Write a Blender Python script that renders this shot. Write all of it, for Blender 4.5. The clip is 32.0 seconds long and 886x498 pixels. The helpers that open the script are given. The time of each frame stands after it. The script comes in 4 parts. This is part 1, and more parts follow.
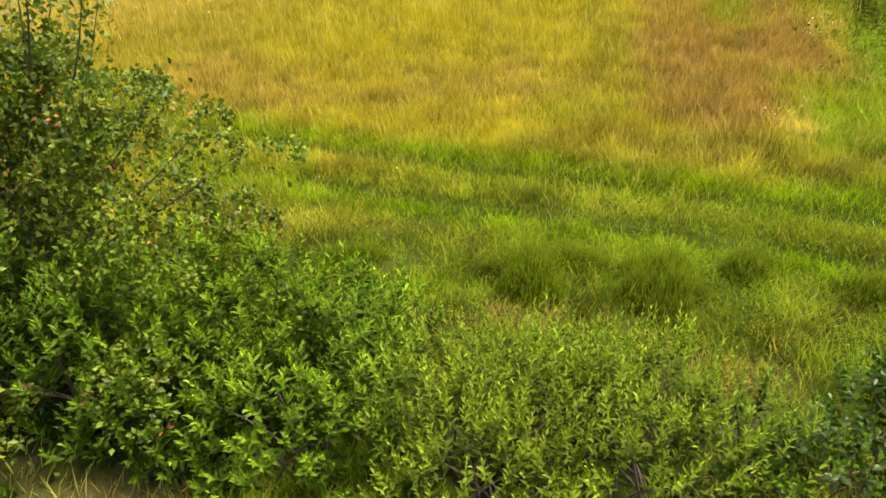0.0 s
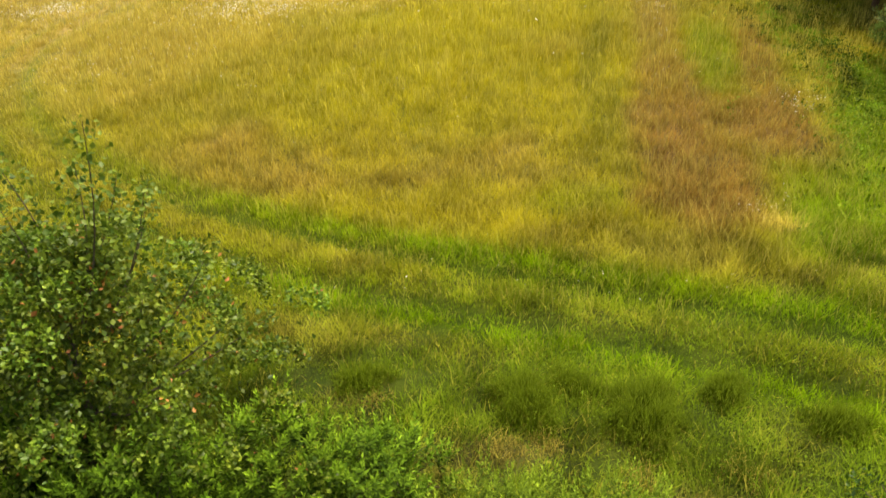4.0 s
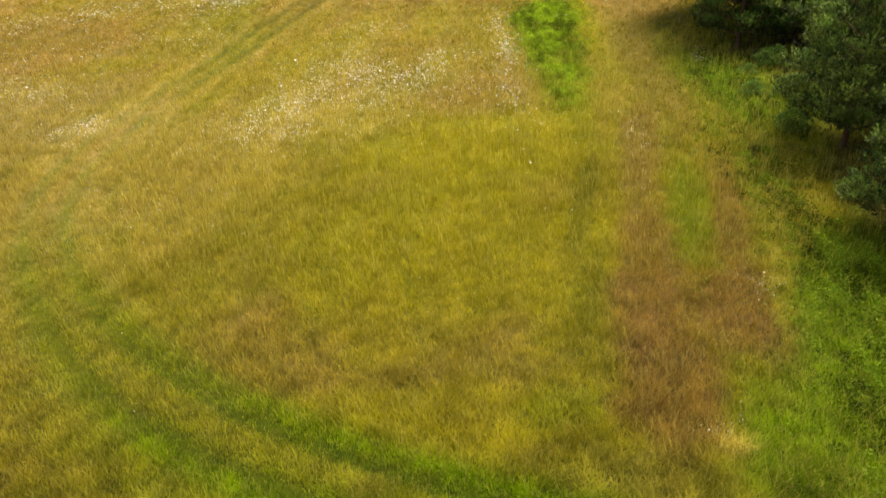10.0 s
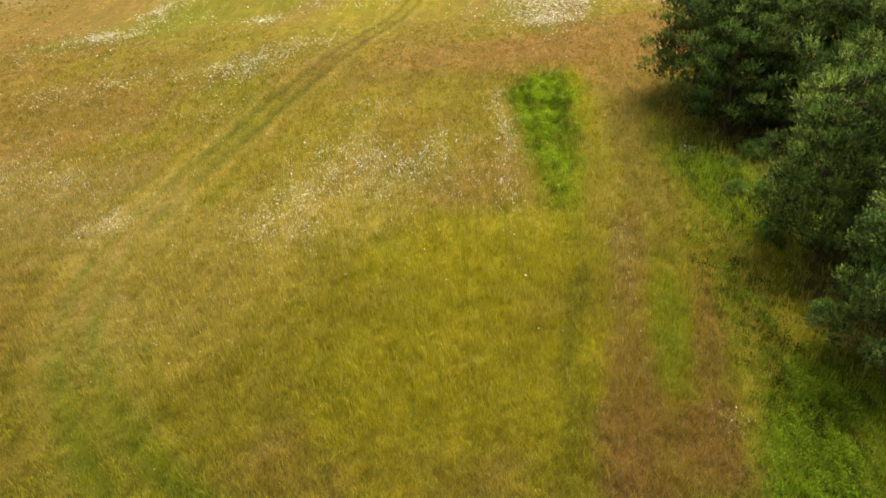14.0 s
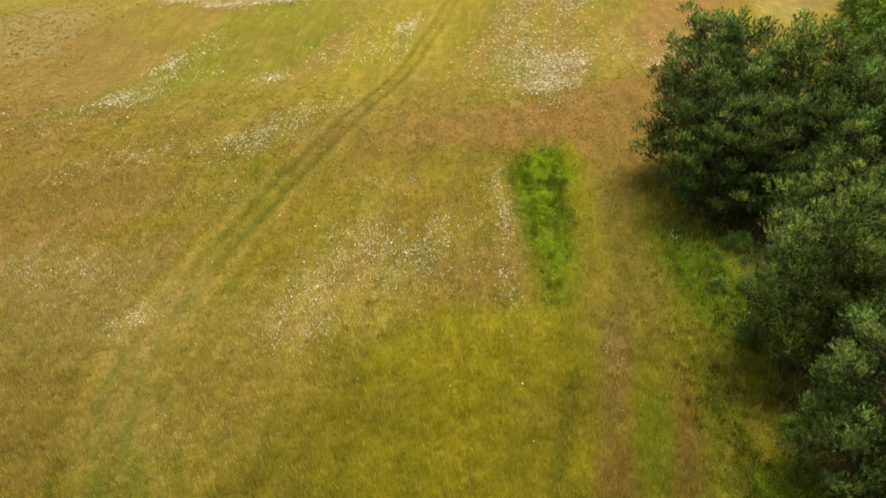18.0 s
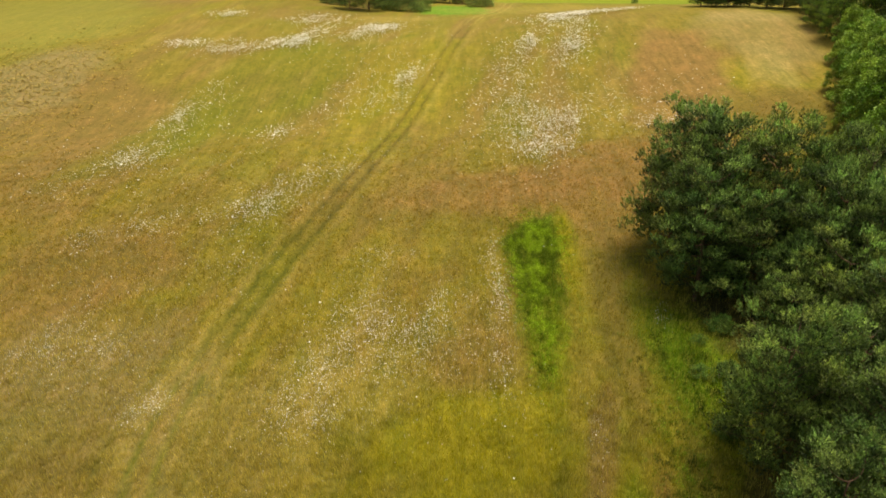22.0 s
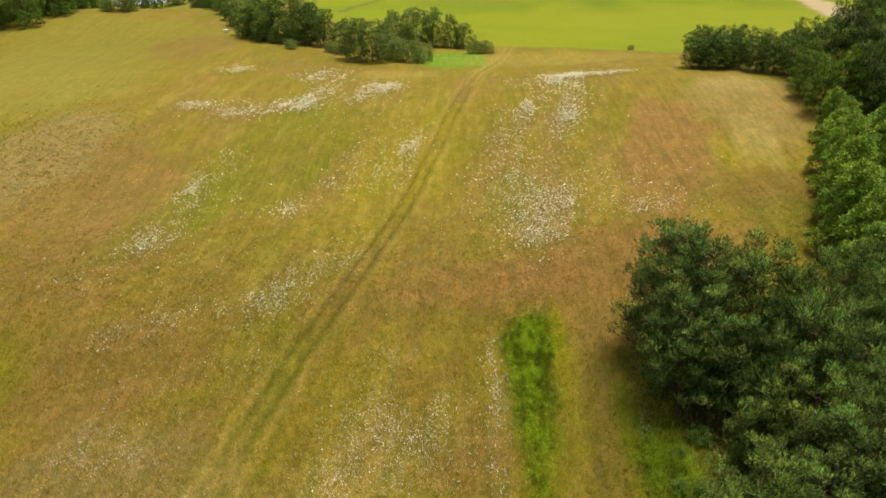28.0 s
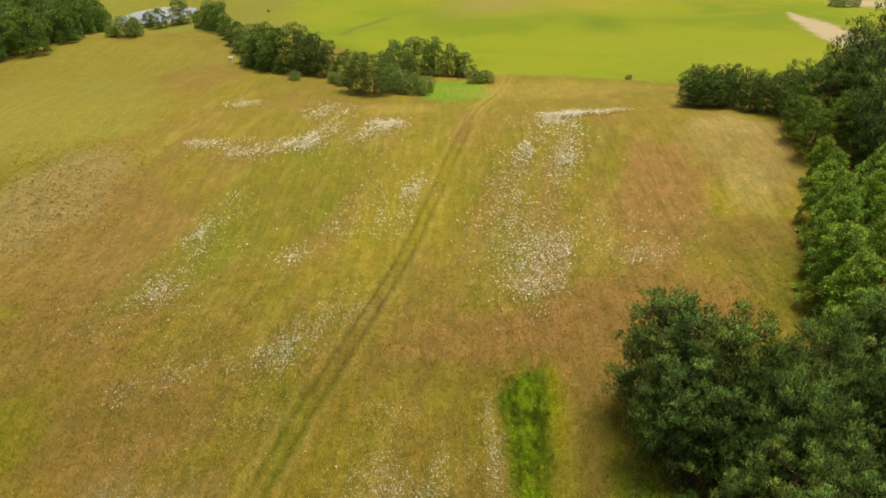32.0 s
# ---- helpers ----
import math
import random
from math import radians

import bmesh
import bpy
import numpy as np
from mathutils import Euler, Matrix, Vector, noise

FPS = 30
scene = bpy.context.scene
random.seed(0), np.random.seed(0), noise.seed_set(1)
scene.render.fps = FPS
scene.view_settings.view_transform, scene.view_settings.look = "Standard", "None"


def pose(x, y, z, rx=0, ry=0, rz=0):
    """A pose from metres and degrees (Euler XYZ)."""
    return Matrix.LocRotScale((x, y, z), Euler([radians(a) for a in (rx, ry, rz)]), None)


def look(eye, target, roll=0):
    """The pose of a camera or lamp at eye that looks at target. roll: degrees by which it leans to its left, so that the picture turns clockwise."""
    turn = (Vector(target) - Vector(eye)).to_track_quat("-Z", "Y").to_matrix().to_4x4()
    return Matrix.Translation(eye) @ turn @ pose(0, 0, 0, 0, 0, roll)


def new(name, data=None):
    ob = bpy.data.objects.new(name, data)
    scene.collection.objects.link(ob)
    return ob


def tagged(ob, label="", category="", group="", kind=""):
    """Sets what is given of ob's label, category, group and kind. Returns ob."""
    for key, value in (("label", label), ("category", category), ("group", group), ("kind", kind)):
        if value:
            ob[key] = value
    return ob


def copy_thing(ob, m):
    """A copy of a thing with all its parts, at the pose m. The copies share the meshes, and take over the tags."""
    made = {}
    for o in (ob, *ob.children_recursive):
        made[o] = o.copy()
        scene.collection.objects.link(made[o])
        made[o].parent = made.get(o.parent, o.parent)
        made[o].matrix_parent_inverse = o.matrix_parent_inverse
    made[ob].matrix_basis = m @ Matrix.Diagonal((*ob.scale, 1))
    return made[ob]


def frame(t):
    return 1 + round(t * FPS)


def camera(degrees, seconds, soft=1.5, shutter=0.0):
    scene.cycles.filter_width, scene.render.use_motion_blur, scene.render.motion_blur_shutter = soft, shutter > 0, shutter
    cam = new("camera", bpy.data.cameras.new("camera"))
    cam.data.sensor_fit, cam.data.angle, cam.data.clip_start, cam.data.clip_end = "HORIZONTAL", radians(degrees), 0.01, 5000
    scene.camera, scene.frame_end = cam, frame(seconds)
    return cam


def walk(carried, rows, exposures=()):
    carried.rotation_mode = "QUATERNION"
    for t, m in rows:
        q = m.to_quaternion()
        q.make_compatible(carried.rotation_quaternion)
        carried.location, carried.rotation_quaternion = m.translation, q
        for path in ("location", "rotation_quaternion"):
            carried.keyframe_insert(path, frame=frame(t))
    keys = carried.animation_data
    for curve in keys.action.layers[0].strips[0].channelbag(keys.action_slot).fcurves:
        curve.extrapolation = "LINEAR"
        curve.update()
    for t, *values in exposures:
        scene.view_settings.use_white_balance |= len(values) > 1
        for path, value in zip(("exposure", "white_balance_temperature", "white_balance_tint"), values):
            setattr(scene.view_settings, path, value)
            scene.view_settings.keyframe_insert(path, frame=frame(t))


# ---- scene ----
# <path> seconds, place in metres, then tilt below the level, turn to the left and lean in degrees
PATH = [
    (0, 0, 0, 4.5, 26.886, 0, -0.091),
    (1, 0.017, -0.039, 4.814, 26.876, 0.016, -0.075),
    (2, -0.044, -0.042, 5.317, 26.872, 0.032, -0.067),
    (2.5, -0.054, -0.051, 5.589, 26.868, 0.035, -0.063),
    (4.5, -0.111, -0.068, 6.73, 26.857, 0.038, -0.058),
    (5, -0.136, -0.054, 7.051, 26.85, 0.039, -0.055),
    (6, -0.137, -0.035, 7.769, 26.841, 0.036, -0.052),
    (7, -0.127, 0.001, 8.617, 26.844, 0.025, -0.052),
    (8, -0.052, 0.062, 9.596, 26.855, 0.021, -0.049),
    (9, -0.096, 0.064, 10.705, 26.851, 0.034, -0.046),
    (10, -0.124, 0.089, 11.857, 26.826, 0.063, -0.043),
    (11, -0.123, 0.094, 13.044, 26.794, 0.106, -0.034),
    (12, -0.075, 0.117, 14.268, 26.77, 0.154, -0.026),
    (13, -0.053, 0.204, 15.589, 26.757, 0.198, -0.017),
    (14, -0.101, 0.112, 16.874, 26.755, 0.233, -0.01),
    (14.5, -0.143, 0.071, 17.548, 26.755, 0.246, -0.004),
    (16.5, -0.285, 0.03, 20.441, 26.762, 0.263, 0.007),
    (17, -0.273, -0.03, 21.201, 26.766, 0.27, 0.009),
    (18, -0.24, -0.105, 22.714, 26.771, 0.279, 0.002),
    (19, -0.229, -0.186, 24.16, 26.769, 0.285, -0.004),
    (20, -0.199, -0.215, 25.619, 26.761, 0.293, -0.003),
    (21, -0.146, -0.159, 27.093, 26.763, 0.299, 0.002),
    (22, -0.092, -0.103, 28.565, 26.781, 0.301, -0.001),
    (23, -0.155, -0.087, 30.183, 26.799, 0.304, -0.012),
    (24, -0.129, -0.065, 31.796, 26.814, 0.321, -0.011),
    (25, -0.244, -0.044, 33.347, 26.818, 0.35, -0.017),
    (25.5, -0.253, -0.061, 34.106, 26.817, 0.364, -0.02),
    (27.5, -0.179, -0.098, 36.953, 26.815, 0.385, -0.027),
    (28, -0.148, -0.108, 37.646, 26.813, 0.399, -0.037),
    (29, -0.107, -0.134, 39.114, 26.804, 0.428, -0.062),
    (30, -0.07, -0.076, 40.588, 26.798, 0.459, -0.085),
    (31, -0.074, 0.01, 42.083, 26.794, 0.486, -0.101),
    (32, -0.063, -0.001, 43.5, 26.79, 0.509, -0.11),
]
cam = camera(62, 32.0, soft=1.6, shutter=0.5)
walk(cam, [(t, pose(x, y, z, 90 - tilt, 0, turn) @ pose(0, 0, 0, 0, 0, lean)) for t, x, y, z, tilt, turn, lean in PATH],
     [(0, 1.28, 7650, 7), (5, 0.99, 7500, 6), (9, 0.72, 7500, 7), (14, 0.46, 7400, 7), (25, 0.16, 7300, 8), (32, 0.06, 7300, 8)])

# ---- world, sun, exposure ----
world = bpy.data.worlds.new("sky")
scene.world = world
world.use_nodes = True
wn = world.node_tree.nodes
sky = wn.new("ShaderNodeTexSky")
sky.sky_type, sky.sun_disc = "NISHITA", False
sky.sun_elevation, sky.sun_rotation = radians(78), radians(60)
sky.air_density, sky.dust_density, sky.ozone_density = 1.0, 6.0, 1.0
wn["Background"].inputs[1].default_value = 0.115
world.node_tree.links.new(sky.outputs[0], wn["Background"].inputs[0])
sun = new("sun", bpy.data.lights.new("sun", "SUN"))
sun.data.energy, sun.data.angle, sun.data.color = 3.3, radians(20), (1.0, 0.95, 0.87)
sun.matrix_world = look((17, 10, 92), (0, 0, 0))


# ---- materials ----
def material(name):
    m = bpy.data.materials.new(name)
    m.use_nodes = True
    t = m.node_tree
    b = t.nodes["Principled BSDF"]
    b.inputs["Specular IOR Level"].default_value = 0.25
    return m, t, b


def node(t, kind, **settings):
    n = t.nodes.new(kind)
    for k, v in settings.items():
        if k in n.inputs:
            n.inputs[k].default_value = v
    return n


def mixed(t, blend, a, b, fac):
    n = t.nodes.new("ShaderNodeMix")
    n.data_type, n.blend_type = "RGBA", blend
    for sock, value in ((n.inputs[6], a), (n.inputs[7], b), (n.inputs[0], fac)):
        if hasattr(value, "links"):
            t.links.new(value, sock)
        else:
            sock.default_value = (*value, 1) if isinstance(value, tuple) else value
    return n.outputs[2]


def ramp(t, source, *stops):
    n = t.nodes.new("ShaderNodeValToRGB")
    t.links.new(source, n.inputs[0])
    e = n.color_ramp.elements
    while len(e) < len(stops):
        e.new(0.5)
    for i, (p, c) in enumerate(stops):
        e[i].position, e[i].color = p, (*c, 1)
    return n.outputs[0]


def leafy(name, tint_a, tint_b, through_light=0.35, attribute=None, rough=0.55, own_tint=True, gloss=0.25, tint=1.0):
    """Foliage: colour varies from leaf to leaf and from plant to plant, and some light passes through."""
    m, t, b = material(name)
    b.inputs["Specular IOR Level"].default_value = gloss
    geo = t.nodes.new("ShaderNodeNewGeometry")
    info = t.nodes.new("ShaderNodeObjectInfo")
    colour = ramp(t, geo.outputs["Random Per Island"], (0.0, tint_a), (1.0, tint_b))
    if attribute:
        a = t.nodes.new("ShaderNodeAttribute")
        a.attribute_name = attribute
        colour = mixed(t, "MULTIPLY", a.outputs["Color"], colour, 1.0)
    if own_tint:
        own = ramp(t, info.outputs["Random"], (0.0, (0.74, 0.84, 0.84)), (0.5, (1.0, 1.0, 1.0)), (1.0, (1.28, 1.15, 0.88)))
        colour = mixed(t, "MULTIPLY", colour, own, tint)
    t.links.new(colour, b.inputs["Base Color"])
    b.inputs["Roughness"].default_value = rough
    tr = t.nodes.new("ShaderNodeBsdfTranslucent")
    t.links.new(colour, tr.inputs[0])
    mx = t.nodes.new("ShaderNodeMixShader")
    mx.inputs[0].default_value = through_light
    t.links.new(b.outputs[0], mx.inputs[1])
    t.links.new(tr.outputs[0], mx.inputs[2])
    t.links.new(mx.outputs[0], t.nodes["Material Output"].inputs[0])
    return m


def ground_material():
    m, t, b = material("meadow_ground")
    a = t.nodes.new("ShaderNodeAttribute")
    a.attribute_name = "sward"
    pos = t.nodes.new("ShaderNodeNewGeometry")
    fine = node(t, "ShaderNodeTexNoise", Scale=5.0, Detail=6.0, Roughness=0.7)
    broad = node(t, "ShaderNodeTexNoise", Scale=0.55, Detail=4.0, Roughness=0.6)
    for n in (fine, broad):
        t.links.new(pos.outputs["Position"], n.inputs["Vector"])
    c = mixed(t, "MULTIPLY", a.outputs["Color"], ramp(t, fine.outputs["Fac"], (0.3, (0.7, 0.73, 0.66)), (0.5, (1.0, 1.0, 0.98)), (0.7, (1.28, 1.24, 1.25))), a.outputs["Alpha"])
    c = mixed(t, "MULTIPLY", c, ramp(t, broad.outputs["Fac"], (0.3, (0.82, 0.88, 0.8)), (0.7, (1.16, 1.1, 1.15))), a.outputs["Alpha"])
    lie = node(t, "ShaderNodeMapping", Scale=(2.4, 0.5, 1.0), Rotation=(0.0, 0.0, 0.12))
    rows = node(t, "ShaderNodeTexNoise", Scale=1.0, Detail=5.0, Roughness=0.65)
    t.links.new(pos.outputs["Position"], lie.inputs[0])
    t.links.new(lie.outputs[0], rows.inputs["Vector"])
    c = mixed(t, "MULTIPLY", c, ramp(t, rows.outputs["Fac"], (0.32, (0.84, 0.88, 0.83)), (0.5, (1.0, 1.0, 1.0)), (0.68, (1.16, 1.12, 1.16))), a.outputs["Alpha"])
    swath = node(t, "ShaderNodeMapping", Scale=(1.5, 0.07, 1.0), Rotation=(0.0, 0.0, -0.16))
    strokes = node(t, "ShaderNodeTexNoise", Scale=1.0, Detail=3.0, Roughness=0.6)
    t.links.new(pos.outputs["Position"], swath.inputs[0])
    t.links.new(swath.outputs[0], strokes.inputs["Vector"])
    c = mixed(t, "MULTIPLY", c, ramp(t, strokes.outputs["Fac"], (0.35, (0.86, 0.9, 0.85)), (0.5, (1.0, 1.0, 1.0)), (0.65, (1.14, 1.1, 1.16))), a.outputs["Alpha"])
    grain = node(t, "ShaderNodeTexNoise", Scale=2.1, Detail=9.0, Roughness=0.82)
    t.links.new(pos.outputs["Position"], grain.inputs["Vector"])
    c = mixed(t, "MULTIPLY", c, ramp(t, grain.outputs["Fac"], (0.33, (0.72, 0.77, 0.7)), (0.5, (1.0, 1.0, 1.0)), (0.68, (1.32, 1.27, 1.32))), a.outputs["Alpha"])
    t.links.new(c, b.inputs["Base Color"])
    b.inputs["Roughness"].default_value = 0.9
    b.inputs["Specular IOR Level"].default_value = 0.08
    bump = node(t, "ShaderNodeBump", Strength=0.6, Distance=0.1)
    t.links.new(fine.outputs["Fac"], bump.inputs["Height"])
    t.links.new(bump.outputs[0], b.inputs["Normal"])
    return m


def bark_material(name, dark, light):
    m, t, b = material(name)
    pos = t.nodes.new("ShaderNodeTexCoord")
    stretch = node(t, "ShaderNodeMapping", Scale=(9.0, 9.0, 2.2))
    n = node(t, "ShaderNodeTexNoise", Scale=2.0, Detail=6.0, Roughness=0.7)
    t.links.new(pos.outputs["Object"], stretch.inputs[0])
    t.links.new(stretch.outputs[0], n.inputs["Vector"])
    t.links.new(ramp(t, n.outputs["Fac"], (0.3, dark), (0.7, light)), b.inputs["Base Color"])
    b.inputs["Roughness"].default_value = 0.9
    bump = node(t, "ShaderNodeBump", Strength=0.8, Distance=0.03)
    t.links.new(n.outputs["Fac"], bump.inputs["Height"])
    t.links.new(bump.outputs[0], b.inputs["Normal"])
    return m


GROUND = ground_material()
GRASS = leafy("grass_blade", (1.5, 1.52, 1.0), (1.8, 1.77, 1.15), 0.34, "sward", 0.7, False, 0.06)
PETAL = leafy("white_petal", (0.54, 0.51, 0.38), (0.8, 0.78, 0.66), 0.2, own_tint=False)
NEEDLE = leafy("pine_needle", (0.09, 0.16, 0.034), (0.26, 0.385, 0.082), 0.18, attribute="sward", tint=0.4)
BROAD = leafy("broad_leaf", (0.075, 0.155, 0.022), (0.18, 0.28, 0.045), 0.25, attribute="sward", tint=0.45)
BIRCH = leafy("birch_leaf", (0.13, 0.235, 0.022), (0.26, 0.39, 0.05), 0.25, attribute="sward", tint=0.45)
NETTLE = leafy("nettle_leaf", (0.10, 0.185, 0.010), (0.25, 0.37, 0.025), 0.42, attribute="sward", gloss=0.1)
HERB = leafy("herb_leaf", (0.09, 0.16, 0.008), (0.175, 0.265, 0.015), 0.4, attribute="sward", gloss=0.08, tint=0.3)
OLIVE = leafy("willow_far_leaf", (0.135, 0.205, 0.04), (0.255, 0.335, 0.08), 0.25, attribute="sward", tint=0.45)
WILLOW = leafy("willow_leaf", (0.075, 0.15, 0.011), (0.17, 0.285, 0.022), 0.2, rough=0.65, gloss=0.05, attribute="sward", tint=0.4)
PALE_WILLOW = leafy("grey_willow_leaf", (0.11, 0.172, 0.014), (0.215, 0.31, 0.03), 0.2, rough=0.65, gloss=0.05, attribute="sward", tint=0.4)
ASPEN = leafy("aspen_leaf", (0.046, 0.096, 0.008), (0.18, 0.242, 0.022), 0.33, rough=0.45, attribute="sward", gloss=0.25, own_tint=False)
RED_LEAF = leafy("reddened_leaf", (0.24, 0.09, 0.03), (0.4, 0.2, 0.06), 0.3, rough=0.5)
ALDER = leafy("alder_leaf", (0.05, 0.12, 0.008), (0.12, 0.23, 0.015), 0.3, rough=0.35, attribute="sward", tint=0.4)
BARK = bark_material("grey_brown_bark", (0.05, 0.035, 0.025), (0.17, 0.13, 0.10))
PINE_BARK = bark_material("pine_bark", (0.06, 0.035, 0.02), (0.22, 0.12, 0.07))


def water_material():
    m, t, b = material("pond_water")
    # pale base colour stands in for the brightness of the mirrored sky
    b.inputs["Base Color"].default_value = (0.55, 0.58, 0.6, 1)
    b.inputs["Roughness"].default_value = 0.05
    b.inputs["Specular IOR Level"].default_value = 1.0
    b.inputs["Coat Weight"].default_value = 1.0
    n = node(t, "ShaderNodeTexNoise", Scale=0.8, Detail=3.0)
    bump = node(t, "ShaderNodeBump", Strength=0.15, Distance=0.05)
    t.links.new(n.outputs["Fac"], bump.inputs["Height"])
    t.links.new(bump.outputs[0], b.inputs["Normal"])
    return m


WATER = water_material()


# ---- the lie of the land ----
PROFILE = [(-60, -0.41), (0, 0.22), (15, -0.0), (30, 0.85), (45, 1.93), (60, 4.14), (80, 4.37), (100, 7.71), (120, 7.74), (140, 6.32), (160, 5.17), (190, 4.06), (230, 3.45), (300, 4.16)]
MOUNDS = [(-45, 100, 30, 28, -1.22), (30, 90, 26, 30, 2.66), (25, 115, 22, 14, 0.62), (-90, 180, 32, 30, 4.7), (-40, 140, 26, 22, 2.61), (70, 110, 40, 45, 3.11), (-110, 240, 40, 26, -3.72),
          (60, 60, 35, 35, 3.03), (-70, 50, 45, 40, -1.69), (-50, 195, 25, 30, 2.11), (120, 200, 50, 50, 1.41), (-120, 130, 40, 40, -0.99), (15, 30, 14, 20, 0.82)]
# the wheel track, from the brow of the hill round the meadow's left side and back along its front
TRACK = [(13, 160), (11.2, 148), (8.8, 137), (6, 127), (4.4, 120), (3.3, 113.6), (1.2, 103), (-0.8, 93.6), (-3.2, 84.3), (-5.2, 75.6), (-7.4, 66), (-10.2, 56.6), (-12.9, 49), (-14.9, 41.5), (-16.0, 35), (-16.2, 29.5), (-15.0, 25), (-12.6, 20.7),
         (-9.95, 17.4), (-6.9, 14.8), (-3.6, 12.8), (-0.3, 11.2), (2.4, 10.2), (4.7, 9.1), (6.5, 8.1), (8.9, 6.3), (13, 3.4), (18, 0)]
POND = (-101, 270, 15, 22, 0.6)


def curve_points(points, step=0.5):
    p = np.array(points, float)
    p = np.vstack([2 * p[0] - p[1], p, 2 * p[-1] - p[-2]])
    out = []
    for i in range(1, len(p) - 2):
        n = max(2, int(np.linalg.norm(p[i + 1] - p[i]) / step))
        s = np.linspace(0, 1, n, endpoint=False)[:, None]
        a, b, c, d = p[i - 1], p[i], p[i + 1], p[i + 2]
        out.append(0.5 * (2 * b + (c - a) * s + (2 * a - 5 * b + 4 * c - d) * s ** 2 + (3 * b - a - 3 * c + d) * s ** 3))
    return np.vstack(out)


TRACK_LINE = curve_points(TRACK)


def hashed(i, j, seed):
    v = np.sin(i * 127.1 + j * 311.7 + seed * 74.7) * 43758.5453
    return v - np.floor(v)


def rough(x, y, size, seed=0, octaves=3):
    """Smooth random values from 0 to 1 over the plan, with lumps of about that size."""
    total, weight, gain = 0.0, 0.0, 1.0
    for o in range(octaves):
        ca, sa = math.cos(0.5 + 1.1 * o + seed), math.sin(0.5 + 1.1 * o + seed)
        u, v = (x * ca - y * sa) / size * 2 ** o + seed * 17.3, (x * sa + y * ca) / size * 2 ** o - seed * 9.1
        i, j = np.floor(u), np.floor(v)
        a, b = u - i, v - j
        a, b = a * a * (3 - 2 * a), b * b * (3 - 2 * b)
        h = lambda p, q: hashed(i + p, j + q, seed + o)
        total = total + gain * ((h(0, 0) * (1 - a) + h(1, 0) * a) * (1 - b) + (h(0, 1) * (1 - a) + h(1, 1) * a) * b)
        weight, gain = weight + gain, gain * 0.55
    return total / weight


def step(lo, hi, v):
    s = np.clip((v - lo) / (hi - lo), 0, 1)
    return s * s * (3 - 2 * s)


def track_place(x, y):
    """Distance from the track's middle line, and how far along it, for many points."""
    best = np.full(x.shape, 1e9)
    along = np.zeros(x.shape)
    inside = (x > -24) & (x < 22) & (y > -3) & (y < 164)
    idx = np.nonzero(inside)[0]
    line = TRACK_LINE
    for k in range(0, len(idx), 20000):
        q = idx[k:k + 20000]
        d = (x[q][:, None] - line[None, :, 0]) ** 2 + (y[q][:, None] - line[None, :, 1]) ** 2
        j = d.argmin(1)
        best[q] = np.sqrt(d[np.arange(len(q)), j])
        along[q] = j * 0.5
    return best, along


def height(x, y):
    x, y = np.asarray(x, float), np.asarray(y, float)
    ys, vs = np.array(PROFILE, float).T
    yc = np.clip(y, ys[0], ys[-1])
    i = np.clip(np.searchsorted(ys, yc) - 1, 0, len(ys) - 2)
    m = np.gradient(vs, ys)
    h = ys[i + 1] - ys[i]
    s = (yc - ys[i]) / h
    z = (2 * s ** 3 - 3 * s * s + 1) * vs[i] + (s ** 3 - 2 * s * s + s) * h * m[i] + (3 * s * s - 2 * s ** 3) * vs[i + 1] + (s ** 3 - s * s) * h * m[i + 1]
    for a, b, p, q, top in MOUNDS:
        z = z + top * np.exp(-((x - a) / p) ** 2 - ((y - b) / q) ** 2)
    a, b, p, q, level = POND
    near = np.exp(-(((x - a) / (p * 1.15)) ** 2 + ((y - b) / (q * 1.15)) ** 2) ** 2)
    z = z * (1 - near) + (level - 0.5) * near
    return z + (rough(x, y, 9.0, 3) - 0.5) * 0.35 * step(2, 25, np.abs(y)) + step(320, 1500, np.hypot(x, y)) * 35


def ground_at(x, y):
    return float(height(np.array([x]), np.array([y]))[0])


# ---- what grows where: plan of the sward's colours ----
YELLOW, OLIVE_G, BROWN, RUST = (0.208, 0.189, 0.012), (0.172, 0.15, 0.015), (0.186, 0.125, 0.034), (0.208, 0.129, 0.038)
GREEN, LUSH, STRAW, GREY = (0.122, 0.145, 0.009), (0.115, 0.18, 0.008), (0.30, 0.235, 0.058), (0.21, 0.165, 0.06)
DRY = (0.155, 0.104, 0.034)
DEAD = (0.16, 0.096, 0.03)
FRESH = (0.086, 0.138, 0.012)
LIME, SAND, SOIL, REED = (0.19, 0.225, 0.014), (0.36, 0.30, 0.18), (0.19, 0.12, 0.06), (0.12, 0.22, 0.018)
# middle, half sizes, turn in degrees, colour, strength
PATCHES = [
    (12.0, 26, 0.9, 7, -14, (0.12, 0.115, 0.016), 0.7), (-2.6, 17.2, 4.6, 2.8, 0, BROWN, 0.6), (1.5, 38.0, 3.4, 3.4, 0, BROWN, 0.6),
    (26, 84, 6.5, 13, -10, RUST, 0.9), (17, 61, 13, 7, 8, RUST, 0.9), (4, 58.5, 9, 4.5, 0, RUST, 0.7), (33, 73, 6, 7, 0, (0.16, 0.108, 0.026), 0.6), (11.2, 42, 1.6, 13, -4, (0.135, 0.104, 0.022), 0.75), (13.4, 39, 1.2, 10, 0, (0.105, 0.115, 0.012), 0.7), (22, 72, 4, 6, 0, RUST, 0.6), (13, 55, 4, 6, 0, RUST, 0.6),
]
